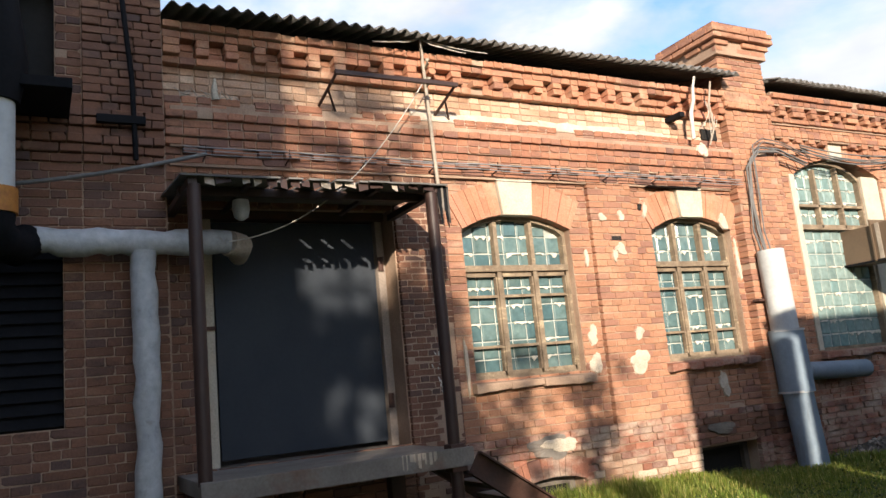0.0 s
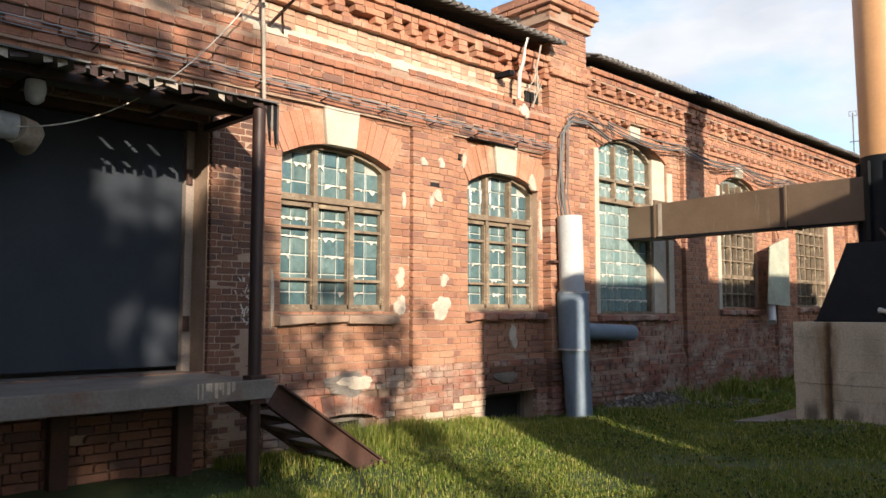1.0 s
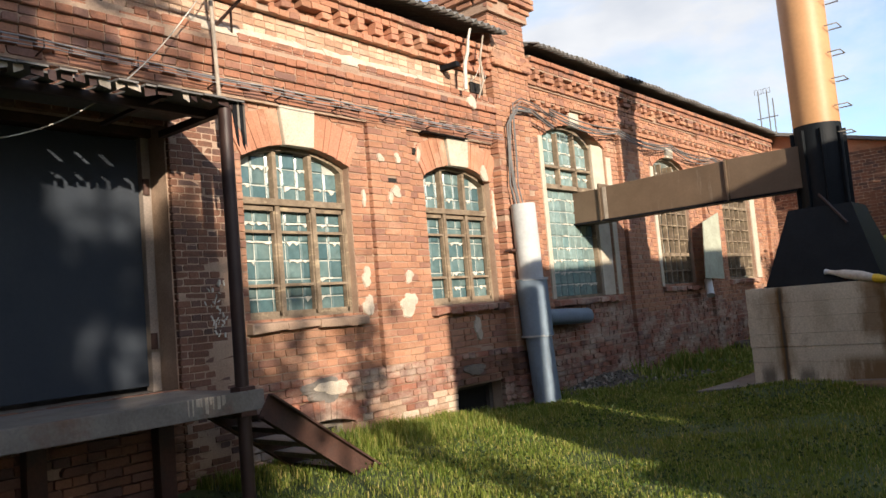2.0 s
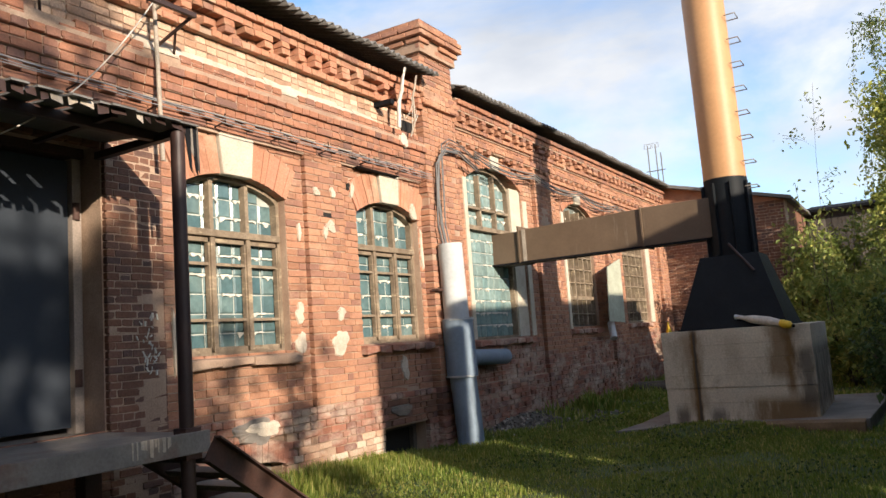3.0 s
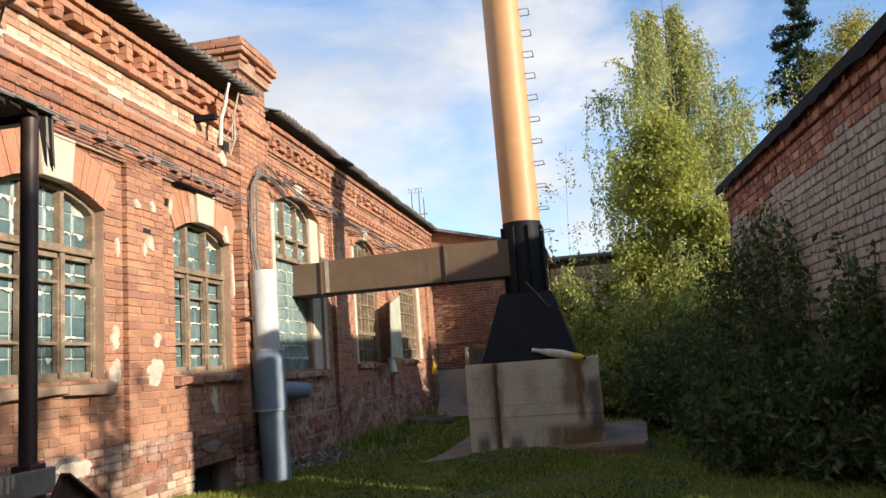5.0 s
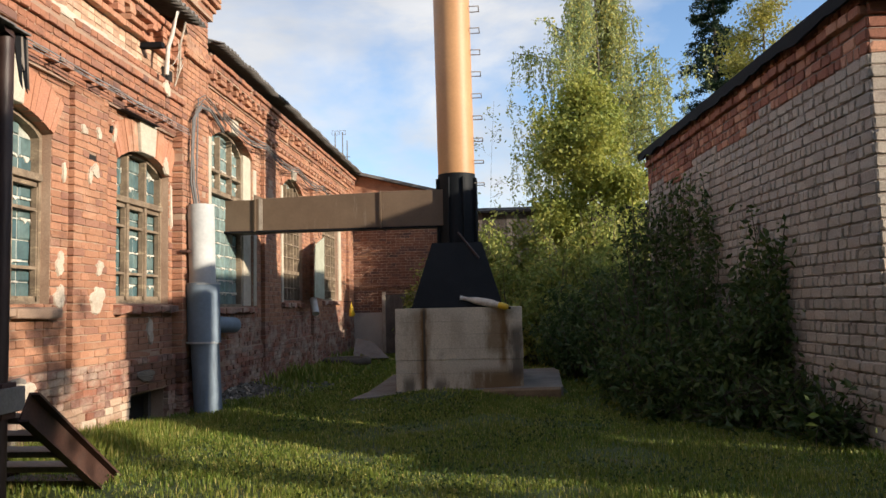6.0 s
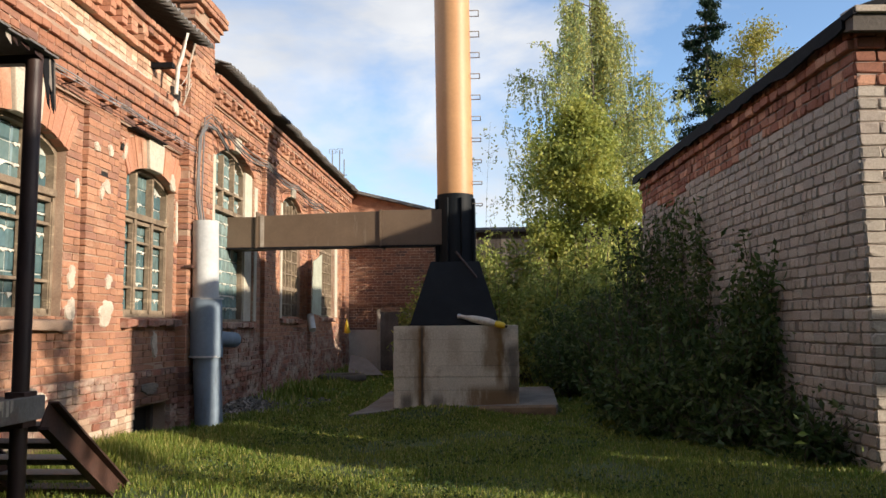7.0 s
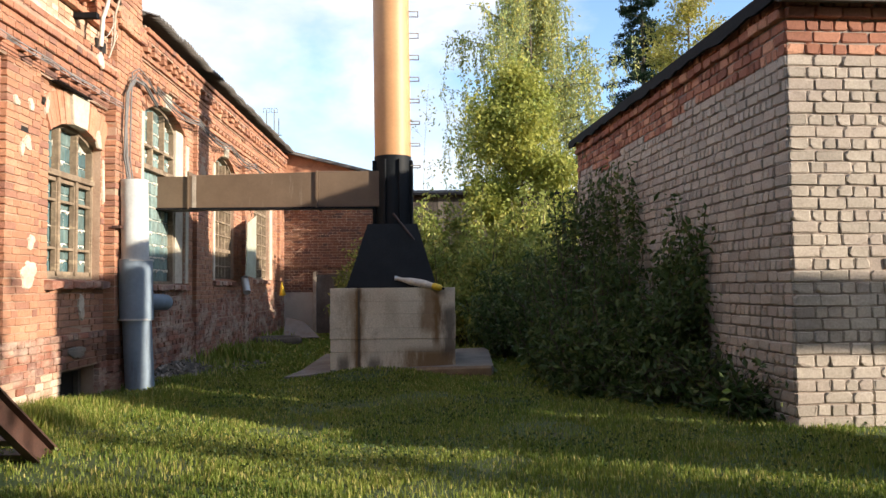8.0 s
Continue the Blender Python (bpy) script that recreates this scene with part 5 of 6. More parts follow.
def build_plinth():
    p = thing("stack_plinth", (3.47, 11.8, 0), "rust-streaked board-marked concrete plinth on a slab", "plinth")
    x0, x1, y0, y1 = 2.56, 4.38, 10.88, 12.7
    rng = random.Random(2)
    z = -0.02
    for i in range(6):
        h = (0.33, 0.19, 0.16, 0.20, 0.18, 0.195)[i]
        d = rng.uniform(0.0, 0.008)
        Geo().box(x0 + d, x1 - d, y0 + d, y1 - d, z, z + h - 0.0012).put("cast_lift", M_CONCRETE, p, bevel=0.005)
        z += h
    Geo().hull8([(2.1, 10.75, -0.08), (4.9, 10.62, -0.08), (4.9, 10.62, 0.13), (2.1, 10.75, 0.03), (2.2, 13.2, -0.08), (5.05, 13.6, -0.08), (5.05, 13.6, 0.15), (2.2, 13.2, 0.1)]).put("footing_slab", M_SLAB, p, bevel=0.015)
    # a broken corner of the slab and the rusty lip before the plinth
    Geo().hull8([(1.98, 10.42, -0.06), (2.62, 10.7, -0.06), (2.62, 10.7, 0.05), (1.98, 10.42, 0.02), (2.2, 11.4, -0.06), (2.7, 11.4, -0.06), (2.7, 11.4, 0.10), (2.2, 11.4, 0.06)]).put("broken_slab", M_SLAB, p, bevel=0.012)
    Geo().hull8([(3.8, 10.50, -0.05), (4.86, 10.46, -0.05), (4.86, 10.46, 0.11), (3.8, 10.52, 0.09), (3.8, 10.62, -0.05), (4.86, 10.6, -0.05), (4.86, 10.6, 0.135), (3.8, 10.64, 0.11)]).put("rusty_lip", M_RUSTSTAIN, p, bevel=0.012)
    return p


build_plinth()
b = thing("insulation_lance", (3.95, 10.9, 1.28), "off-white wrapped pipe end with a yellow tip, lying on the plinth", "pipe end")
Geo().tube([(3.54, 11.02, 1.37), (3.62, 11.0, 1.35), (3.72, 10.97, 1.33), (3.92, 10.90, 1.29), (4.05, 10.86, 1.26)], [0.026, 0.03, 0.052, 0.058, 0.04], 14).put("wrapped_body", M_OFFWHITE, b)
tip = Geo().tube([(4.05, 10.86, 1.26), (4.08, 10.85, 1.25), (4.16, 10.82, 1.228), (4.19, 10.81, 1.22)], [0.042, 0.05, 0.046, 0.02], 14).put("yellow_tip", M_YELLOW, b)
Geo().tube([(4.18, 10.81, 1.222), (4.215, 10.80, 1.212)], 0.018, 10).put("black_bung", M_SOOT, tip)
Geo().tube([(3.50, 11.03, 1.375), (3.54, 11.02, 1.37)], [0.035, 0.03], 10).put("grey_end", M_ZINC, b)


# ---- store building of silicate brick ----
D = Vector((-0.06, 1.0, 0)).normalized()
C = Vector((7.16, 6.33, 0))
FAR_C = C + D * 7.3
SIDE = Frame(FAR_C, -D)
FRONT = Frame(C, (D.y, -D.x, 0))
# side mortar darker than the front's: shaded joints put into the colour
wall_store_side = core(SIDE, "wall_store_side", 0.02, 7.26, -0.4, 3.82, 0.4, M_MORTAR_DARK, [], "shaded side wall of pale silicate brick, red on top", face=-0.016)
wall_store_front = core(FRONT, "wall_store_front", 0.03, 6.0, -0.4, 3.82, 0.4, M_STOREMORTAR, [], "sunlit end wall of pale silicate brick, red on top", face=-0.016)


def store_mat(edge):
    def pick(u, z, row):
        return M_WHITEBRICK if z < edge(u) else M_REDTOP
    return pick


def side_edge(u):
    return 3.30 - 0.02 * (7.3 - u) + 0.10 * math.sin(u * 2.7) * (u < 5.3)


def store_proud(u, z, row, k):
    return 0.05 if 3.55 < z < 3.66 else 0.03 if z > 3.66 else 0.0


g = Geo()
a, b, c, d = (SIDE.at(-0.12, 3.82, 0.12), SIDE.at(7.55, 3.82, 0.12), FRONT.at(6.2, 3.82, 0.25), SIDE.at(-0.12, 3.82, -6.4))
up = Vector((0, 0, 0.06))
g.hull8([a, b, SIDE.at(7.55, 4.9, -3.0), SIDE.at(-0.12, 4.9, -3.0), a + up, b + up, SIDE.at(7.55, 5.0, -3.0), SIDE.at(-0.12, 5.0, -3.0)])
g.hull8([SIDE.at(-0.12, 4.9, -3.0), SIDE.at(7.55, 4.9, -3.0), SIDE.at(7.55, 3.82, -6.4), SIDE.at(-0.12, 3.82, -6.4), SIDE.at(-0.12, 5.0, -3.0), SIDE.at(7.55, 5.0, -3.0), SIDE.at(7.55, 3.92, -6.4), SIDE.at(-0.12, 3.92, -6.4)])
tagged(g.put("roof_store", M_SOOT), "black felted store roof with a sagging eave", "roof", kind="structure")
rng = random.Random(31)
g = Geo()
low = [3.755 - 0.05 * noise.noise((i * 0.37, 2.0, 5.0)) - rng.uniform(0, 0.035) for i in range(60)]
for i in range(59):
    a, b = -0.12 + 7.5 * i / 59, -0.12 + 7.5 * (i + 1) / 59
    q = [(a, low[i]), (b, low[i + 1]), (b, 3.84), (a, 3.84)]
    g.hull8([SIDE.at(u, z, 0.13) for u, z in q] + [SIDE.at(u, z, 0.10) for u, z in q])
tagged(g.put("trim", M_SOOT), "black sagging felt hanging over the store eave", "trim", kind="structure")
tagged(Geo().hull8([FRONT.at(-0.1, 3.70, 0.20), FRONT.at(6.2, 3.70, 0.20), FRONT.at(6.2, 3.83, 0.22), FRONT.at(-0.1, 3.83, 0.22), FRONT.at(-0.1, 3.74, 0.035), FRONT.at(6.2, 3.74, 0.035), FRONT.at(6.2, 3.83, 0.035), FRONT.at(-0.1, 3.83, 0.035)]).put("trim", M_SHEDWOOD), "dark rotten eave board on the store end", "trim", kind="structure")
tagged(Geo().hull8([FRONT.at(-0.1, 3.84, 0.26), FRONT.at(6.2, 3.84, 0.26), FRONT.at(6.2, 3.90, 0.26), FRONT.at(-0.1, 3.90, 0.26), FRONT.at(-0.1, 3.84, 0.0), FRONT.at(6.2, 3.84, 0.0), FRONT.at(6.2, 3.92, 0.0), FRONT.at(-0.1, 3.92, 0.0)]).put("trim", M_OLDPOLE, bevel=0.01), "weathered fascia board on the store end", "trim", kind="structure")
tagged(Geo().hull8([SIDE.at(0, -0.4, -6.2), SIDE.at(7.3, -0.4, -6.2), SIDE.at(7.3, 3.82, -6.2), SIDE.at(0, 3.82, -6.2), SIDE.at(0, -0.4, -6.0), SIDE.at(7.3, -0.4, -6.0), SIDE.at(7.3, 3.82, -6.0), SIDE.at(0, 3.82, -6.0)]).box(6.8, 13, 12.9, 13.1, -0.4, 3.8).put("wall_store_back", M_MORTAR_DARK), "plain back walls of the store", "wall", kind="structure")

# ---- cross wing, shed and yard end ----
WING = Frame((0.0, 21.0, 0), (1, 0, 0))
wall_wing = core(WING, "wall_wing", -4.5, 3.05, -0.4, 4.2, 0.4, M_MORTAR, [Opening(0.9, 1.75, -0.2, 1.62)], "shaded brick cross wing with whitewashed base")
g = Geo()
g.hull8([(-4.5, 21.0, 4.2), (3.05, 21.0, 4.2), (3.05, 21.0, 4.22), (-4.5, 21.0, 6.1), (-4.5, 21.4, 4.2), (3.05, 21.4, 4.2), (3.05, 21.4, 4.22), (-4.5, 21.4, 6.1)])
tagged(g.put("wall_wing_gable", M_BRICK), "brick gable slope of the cross wing", "wall", kind="structure")
g = Geo()
g.hull8([(-4.5, 20.75, 6.12), (3.22, 20.75, 4.16), (3.22, 20.75, 4.24), (-4.5, 20.75, 6.2), (-4.5, 30, 6.12), (3.22, 30, 4.16), (3.22, 30, 4.24), (-4.5, 30, 6.2)])
tagged(g.put("roof_wing", M_SLATE), "dark sheet roof of the cross wing", "roof", kind="structure")
g = Geo().box(-4.5, 3.05, 29.6, 30, -0.4, 4.2).box(2.65, 3.05, 21.4, 29.6, -0.4, 4.2)
tagged(g.put("wall_wing_back", M_DARKBRICK), "plain outer walls of the cross wing", "wall", kind="structure")
w = thing("plank_door", (1.3, 20.9, 0), "grey weathered plank door in the cross wing", "door")
for i in range(6):
    Geo().box(0.92 + 0.135 * i, 1.05 + 0.135 * i, 20.92, 20.96, 0.0, 1.6).put("plank", M_GREYWOOD, w)
for x in (0.86, 1.72):
    Geo().box(x, x + 0.09, 20.88, 21.0, 0.0, 1.68).put("door_post", M_OLDPOLE, w, bevel=0.006)
tagged(Geo().box(-0.02, 0.84, 20.975, 20.995, 0.0, 1.12).put("trim", M_WHITEBRICK), "flaking whitewash on the wing's base", "trim", kind="structure")
a = thing("roof_antenna", (-1.1, 25.0, 5.3), "thin twin-pole roof antenna", "antenna")
for x in (-1.25, -1.0, -0.85):
    Geo().tube([(x, 25.0, 5.15), (x, 25.0, 7.1 - 0.3 * (x > -0.9))], 0.018, 6).put("pole", M_CABLE, a)
Geo().tube([(-1.35, 25.0, 6.25), (-0.75, 25.0, 6.25)], 0.015, 6).put("cross_arm", M_CABLE, a)
for x in (-1.25, -1.0):
    Geo().tube([(x - 0.1, 25.0, 7.0), (x - 0.1, 25.0, 7.14), (x + 0.1, 25.0, 7.14), (x + 0.1, 25.0, 7.0), (x - 0.1, 25.0, 7.0)], 0.012, 5).put("loop", M_CABLE, a)

s = thing("board_shed", (6, 25, 0), "grey weathered board shed behind the bushes", "shed")
rng = random.Random(17)
x = 3.1
while x < 11.0:
    wd = rng.uniform(0.13, 0.19)
    Geo().hull8([(x, 25.0 + rng.uniform(-0.02, 0.02), 0), (x + wd - 0.012, 25.0, 0), (x + wd - 0.012, 25.0, 4.22 - rng.uniform(0, 0.12)), (x, 25.0, 4.22), (x, 25.03, 0), (x + wd - 0.012, 25.03, 0), (x + wd - 0.012, 25.03, 4.2), (x, 25.03, 4.2)]).put("board", M_SHEDWOOD, s)
    x += wd
Geo().hull8([(3.1, 25.05, 0), (11, 25.05, 0), (11, 25.05, 4.27), (3.1, 25.05, 4.27), (3.1, 27.9, 0), (11, 27.9, 0), (11, 27.9, 4.69), (3.1, 27.9, 4.69)]).put("inner_wall", M_SHEDWOOD, s)
Geo().hull8([(3.0, 24.7, 4.22), (11.2, 24.7, 4.22), (11.2, 24.7, 4.29), (3.0, 24.7, 4.29), (3.0, 28, 4.7), (11.2, 28, 4.7), (11.2, 28, 4.78), (3.0, 28, 4.78)]).put("roof", M_SOOT, s)

# clutter along the front
p = thing("hanging_panel", (0.3, 15.9, 2.1), "pale green board hung beside a far window", "panel")
Geo().hull8([(0.33, 15.34, 1.50), (0.30, 16.36, 1.46), (0.30, 16.40, 2.80), (0.33, 15.5, 2.58), (0.31, 15.34, 1.50), (0.28, 16.36, 1.46), (0.28, 16.40, 2.80), (0.31, 15.5, 2.58)]).put("board", M_GREENBOARD, p)
Geo().tube([(0.30, 15.95, 2.75), (0.2, 15.9, 3.2), (0.05, 15.8, 3.5)], 0.008, 6).put("wire", M_RUST, p)
Geo().tube([(0.30, 15.55, 1.16), (0.2, 15.75, 1.46)], 0.075, 14).put("pipe_stub", M_ZINC, p)
p = thing("sheet_metal_scrap", (0.8, 18.6, 0), "bent grey sheet of scrap metal lying on the grass", "scrap")
Geo().hull8([(0.5, 18.4, 0.05), (1.35, 18.6, 0.04), (0.85, 19.3, 0.40), (0.4, 19.4, 0.50), (0.5, 18.42, 0.035), (1.35, 18.62, 0.025), (0.85, 19.32, 0.38), (0.4, 19.42, 0.48)]).put("sheet", M_SLAB, p)
Geo().box(0.45, 0.8, 19.1, 19.4, -0.05, 0.30).put("block", M_SLAB, p, bevel=0.02)
p = thing("yellow_bag", (0.3, 19.9, 1.0), "small yellow plastic bag hung on the wall", "bag")
Geo().tube([(0.2, 19.9, 1.42), (0.2, 19.9, 1.2), (0.22, 19.9, 1.06), (0.22, 19.9, 1.03)], [0.008, 0.06, 0.09, 0.03], 7).put("bag", M_YELLOW, p)
Geo().tube([(0.0, 19.9, 1.43), (0.2, 19.9, 1.42)], 0.01, 6).put("nail", M_RUST, p)

p = thing("planter_ring", (0.6, 17.2, 0), "low grey ring planter overgrown with grass by the wall", "planter")
ring = [(0.6 + 0.46 * math.cos(a * math.pi / 12), 17.2 + 0.46 * math.sin(a * math.pi / 12), 0.06) for a in range(25)]
Geo().tube(ring, 0.10, 10, cap=False).put("rim", M_EARTH, p)
Geo().tube([(0.6, 17.2, -0.05), (0.6, 17.2, 0.08), (0.6, 17.2, 0.12)], [0.44, 0.44, 0.1], 20).put("soil", M_EARTH, p)

# rubble at the foot of the wall
rng = random.Random(41)
g = Geo()
for i in range(420):
    y = rng.uniform(10.0, 13.8)
    x = 0.1 + abs(rng.gauss(0, 0.45))
    r = rng.uniform(0.008, 0.034)
    z = ground_z(x, y) + 0.14 * math.exp(-(x / 0.5) ** 2) * math.exp(-((y - 11.8) / 1.3) ** 2)
    m = pose(x, y, z, rng.uniform(0, 360), rng.uniform(0, 360), rng.uniform(0, 360))
    g.box(-r, r, -r * rng.uniform(0.5, 1), r, -r * 0.6, r * rng.uniform(0.4, 0.8), m)
tagged(g.put("rubble", M_STONE), "low heap of grey rubble at the wall foot", "rubble", kind="stuff")
g = Geo()
n = 20
for j in range(n + 1):
    for i in range(n + 1):
        x, y = 0.0 + 1.6 * i / n, 9.9 + 4.2 * j / n
        z = ground_z(x, y) - 0.03 + 0.17 * math.exp(-(x / 0.5) ** 2) * math.exp(-((y - 11.8) / 1.3) ** 2) + 0.015 * noise.noise((x * 6, y * 6, 1))
        g.v.append((x, y, z))
g.f = [(j * (n + 1) + i, j * (n + 1) + i + 1, (j + 1) * (n + 1) + i + 1, (j + 1) * (n + 1) + i) for j in range(n) for i in range(n)]
g.smooth = True
tagged(g.put("rubble_bed", M_EARTH), "grey gravelly earth at the wall foot", "rubble", kind="stuff")


# ---- plants ----
def leaves_mesh(pts, size, rng, droop=0.0, wide=0.32):
    """Folded leaves at points; size: from, to."""
    n = len(pts)
    a = rng.normal(size=(n, 3))
    a[:, 2] -= droop
    a /= np.linalg.norm(a, axis=1)[:, None]
    b = np.cross(a, rng.normal(size=(n, 3)))
    b /= np.linalg.norm(b, axis=1)[:, None] + 1e-9
    c = np.cross(a, b)
    s = rng.uniform(*size, size=n)[:, None]
    v = np.stack([pts, pts + a * s * 0.5 + b * s * wide + c * s * 0.08, pts + a * s, pts + a * s * 0.5 - b * s * wide + c * s * 0.08], axis=1).reshape(-1, 3)
    i = np.arange(n)[:, None] * 4
    f = np.concatenate([i + np.array([[0, 1, 2]]), i + np.array([[0, 2, 3]])]).tolist()
    # keep each leaf one island
    return v.tolist(), f


def limb(g, a, b, r0, r1, rng, bend=0.25, n=6):
    a, b = Vector(a), Vector(b)
    off = Vector((rng.uniform(-1, 1), rng.uniform(-1, 1), rng.uniform(-0.3, 1))) * bend * (b - a).length * 0.4
    pts = [a.lerp(b, i / n) + off * math.sin(math.pi * i / n) for i in range(n + 1)]
    g.tube(pts, [r0 + (r1 - r0) * i / n for i in range(n + 1)], 6, cap=False)
    return pts


def tree(name, at, height, spread, leaf_mat, bark, count, size, label, seed, base=0.25, weeping=0.0, lean=(0, 0), limbs=26, trunk=None, twig=0.5, shape=1.0, tip=0.015, category="tree"):
    """A trunk, limbs that fork, and a crown of leaves round the twigs."""
    rng = random.Random(seed)
    nrng = np.random.default_rng(seed)
    t = thing(name, at, label, category)
    at = Vector(at)
    g = Geo()
    top = at + Vector((lean[0], lean[1], height))
    r0 = trunk or height * 0.014
    spine = limb(g, at - Vector((0, 0, 0.10)), top, r0, tip, rng, 0.06, 12)
    tips = []
    for i in range(limbs):
        f = base + (0.97 - base) * (i + rng.random()) / limbs
        p = spine[min(int(f * 12), 11)].lerp(spine[min(int(f * 12) + 1, 12)], f * 12 % 1)
        a = rng.uniform(0, 2 * math.pi)
        reach = spread * (math.sin(math.pi * min(1.0, ((f - base) / (1 - base)) ** shape * 0.86 + 0.14))) * rng.uniform(0.6, 1.1)
        e = p + Vector((math.cos(a) * reach, math.sin(a) * reach, reach * rng.uniform(0.15, 0.7)))
        pts = limb(g, p, e, r0 * 0.35 * (1 - f * 0.6), min(0.008, tip), rng, 0.3)
        for k in range(5):
            q = pts[rng.randint(2, 6)]
            a2 = a + rng.uniform(-1.1, 1.1)
            l2 = reach * rng.uniform(0.2, 0.5) + 0.15
            e2 = q + Vector((math.cos(a2) * l2, math.sin(a2) * l2, l2 * rng.uniform(-0.1, 0.7)))
            tips.append(limb(g, q, e2, min(0.012, tip), min(0.004, tip), rng, 0.3, 4))
        tips.append(pts[2:])
    if weeping:
        extra = []
        for twigs in tips:
            for _ in range(3):
                p = twigs[rng.randint(0, len(twigs) - 1)]
                l = weeping * rng.uniform(0.4, 1.2)
                e = p + Vector((rng.uniform(-0.25, 0.25), rng.uniform(-0.25, 0.25), -l))
                extra.append(limb(g, p, e, 0.006, 0.003, rng, 0.1, 5))
        tips += extra * 2
    ob = g.put("trunk", bark, t)
    segs = [(p, q) for run in tips for p, q in zip(run, run[1:])]
    ln = np.array([(q - p).length for p, q in segs])
    pick = nrng.choice(len(segs), size=count, p=ln / ln.sum())
    A, B = np.array([tuple(p) for p, q in segs]), np.array([tuple(q) for p, q in segs])
    f = nrng.random((count, 1))
    pts = A[pick] * (1 - f) + B[pick] * f + nrng.normal(size=(count, 3)) * twig * (0.12 if weeping else 0.3)
    v, fc = leaves_mesh(pts, size, nrng, 1.2 if weeping else 0.3, 0.24 if weeping else 0.3)
    c = Geo()
    c.v, c.f = v, fc
    c.put("crown", leaf_mat, t)
    return t


tree("birch_tree", (7.7, 27.0, 0), 13.4, 3.1, M_BIRCHLEAF, M_BARK, 66000, (0.08, 0.17), "tall weeping birch turning yellow-green in autumn", 5, base=0.14, weeping=2.1, limbs=52, twig=0.5, trunk=0.13, tip=0.008)
tree("maple_tree", (6.45, 19.5, 0), 6.9, 1.3, M_MAPLELEAF, M_BARK, 34000, (0.08, 0.15), "sunlit yellow-green young ash-leaved maple", 9, base=0.12, limbs=42, twig=0.7, trunk=0.06)
tree("golden_tree", (15.9, 34.0, 0), 14.6, 3.2, M_LEAFGOLD, M_BARK, 34000, (0.09, 0.18), "golden autumn tree behind the store roof", 12, base=0.12, limbs=40, twig=0.9)
tree("sapling", (4.05, 20.3, 0), 6.7, 0.5, M_BIRCHLEAF, M_BARK, 90, (0.06, 0.12), "thin sparse sapling by the wing", 31, base=0.55, limbs=5, twig=0.4, trunk=0.005, tip=0.003)


def spruce(at, height, spread, seed):
    rng = random.Random(seed)
    nrng = np.random.default_rng(seed)
    t = thing("spruce_tree", at, "dark green tall spruce", "tree")
    at = Vector(at)
    g = Geo()
    g.tube([at, at + Vector((0, 0, height))], [0.28, 0.02], 8, cap=False)
    pts = []
    z = height * 0.2
    while z < height - 0.2:
        f = z / height
        for k in range(7):
            a = rng.uniform(0, 2 * math.pi)
            l = spread * (1 - f) ** 0.8 * rng.uniform(0.7, 1.1) + 0.15
            tip = [at + Vector((math.cos(a) * l * s, math.sin(a) * l * s, z - l * 0.35 * s + l * 0.22 * s * s)) for s in (0, 0.33, 0.66, 1)]
            g.tube(tip, [0.04, 0.03, 0.02, 0.008], 5, cap=False)
            n = int(190 * l)
            s = nrng.random(n) ** 0.7
            q = np.array([tuple(tip[0])]) * (1 - s[:, None]) + np.array([tuple(tip[3])]) * s[:, None]
            q += nrng.normal(size=(n, 3)) * np.array([0.11, 0.11, 0.06]) * (0.5 + l * 0.25)
            q[:, 2] -= np.abs(nrng.normal(size=n)) * 0.16
            pts.append(q)
        z += height * 0.032
    g.put("trunk", M_BARK, t)
    q = np.concatenate(pts)
    c = Geo()
    c.v, c.f = leaves_mesh(q, (0.09, 0.22), nrng, 0.9, 0.2)
    c.put("crown", M_SPRUCE, t)


spruce((15.5, 40.0, 0), 20.0, 3.9, 3)


def bush(at, height, spread, count, label, seed, mat=None, size=(0.05, 0.12), bare=0.0):
    """Many thin stems from the ground, leaves round them."""
    rng = random.Random(seed)
    nrng = np.random.default_rng(seed)
    t = thing("bush", at, label, "bush", "bushes in the yard")
    at = Vector((at[0], at[1], ground_z(at[0], at[1])))
    g = Geo()
    segs = []
    for k in range(22):
        a = rng.uniform(0, 2 * math.pi)
        r = spread * math.sqrt(rng.random())
        h = height * rng.uniform(0.35, 1.2) * (1 - 0.45 * (r / spread) ** 2)
        p = at + Vector((math.cos(a) * r * 0.35, math.sin(a) * r * 0.35, -0.05))
        e = at + Vector((math.cos(a) * r, math.sin(a) * r, h))
        pts = limb(g, p, e, 0.02, 0.004, rng, 0.15)
        segs += list(zip(pts[1:], pts[2:]))
        for _ in range(4):
            q = pts[rng.randint(2, 5)]
            a2 = rng.uniform(0, 6.28)
            l = rng.uniform(0.2, 0.5)
            tip = limb(g, q, q + Vector((math.cos(a2) * l, math.sin(a2) * l, rng.uniform(-0.1, 0.4))), 0.006, 0.002, rng, 0.2, 3)
            segs += list(zip(tip, tip[1:]))
    g.put("branchwork", M_BARK, t)
    A, B = np.array([tuple(p) for p, q in segs]), np.array([tuple(q) for p, q in segs])
    pick = nrng.integers(0, len(segs), count)
    f = nrng.random((count, 1))
    pts = A[pick] * (1 - f) + B[pick] * f + nrng.normal(size=(count, 3)) * np.array([0.08, 0.08, 0.07])
    pts[:, 2] = np.maximum(pts[:, 2], 0.04)
    c = Geo()
    c.v, c.f = leaves_mesh(pts, size, nrng, 0.5, 0.22)
    c.put("foliage", mat or M_BUSHLEAF, t)


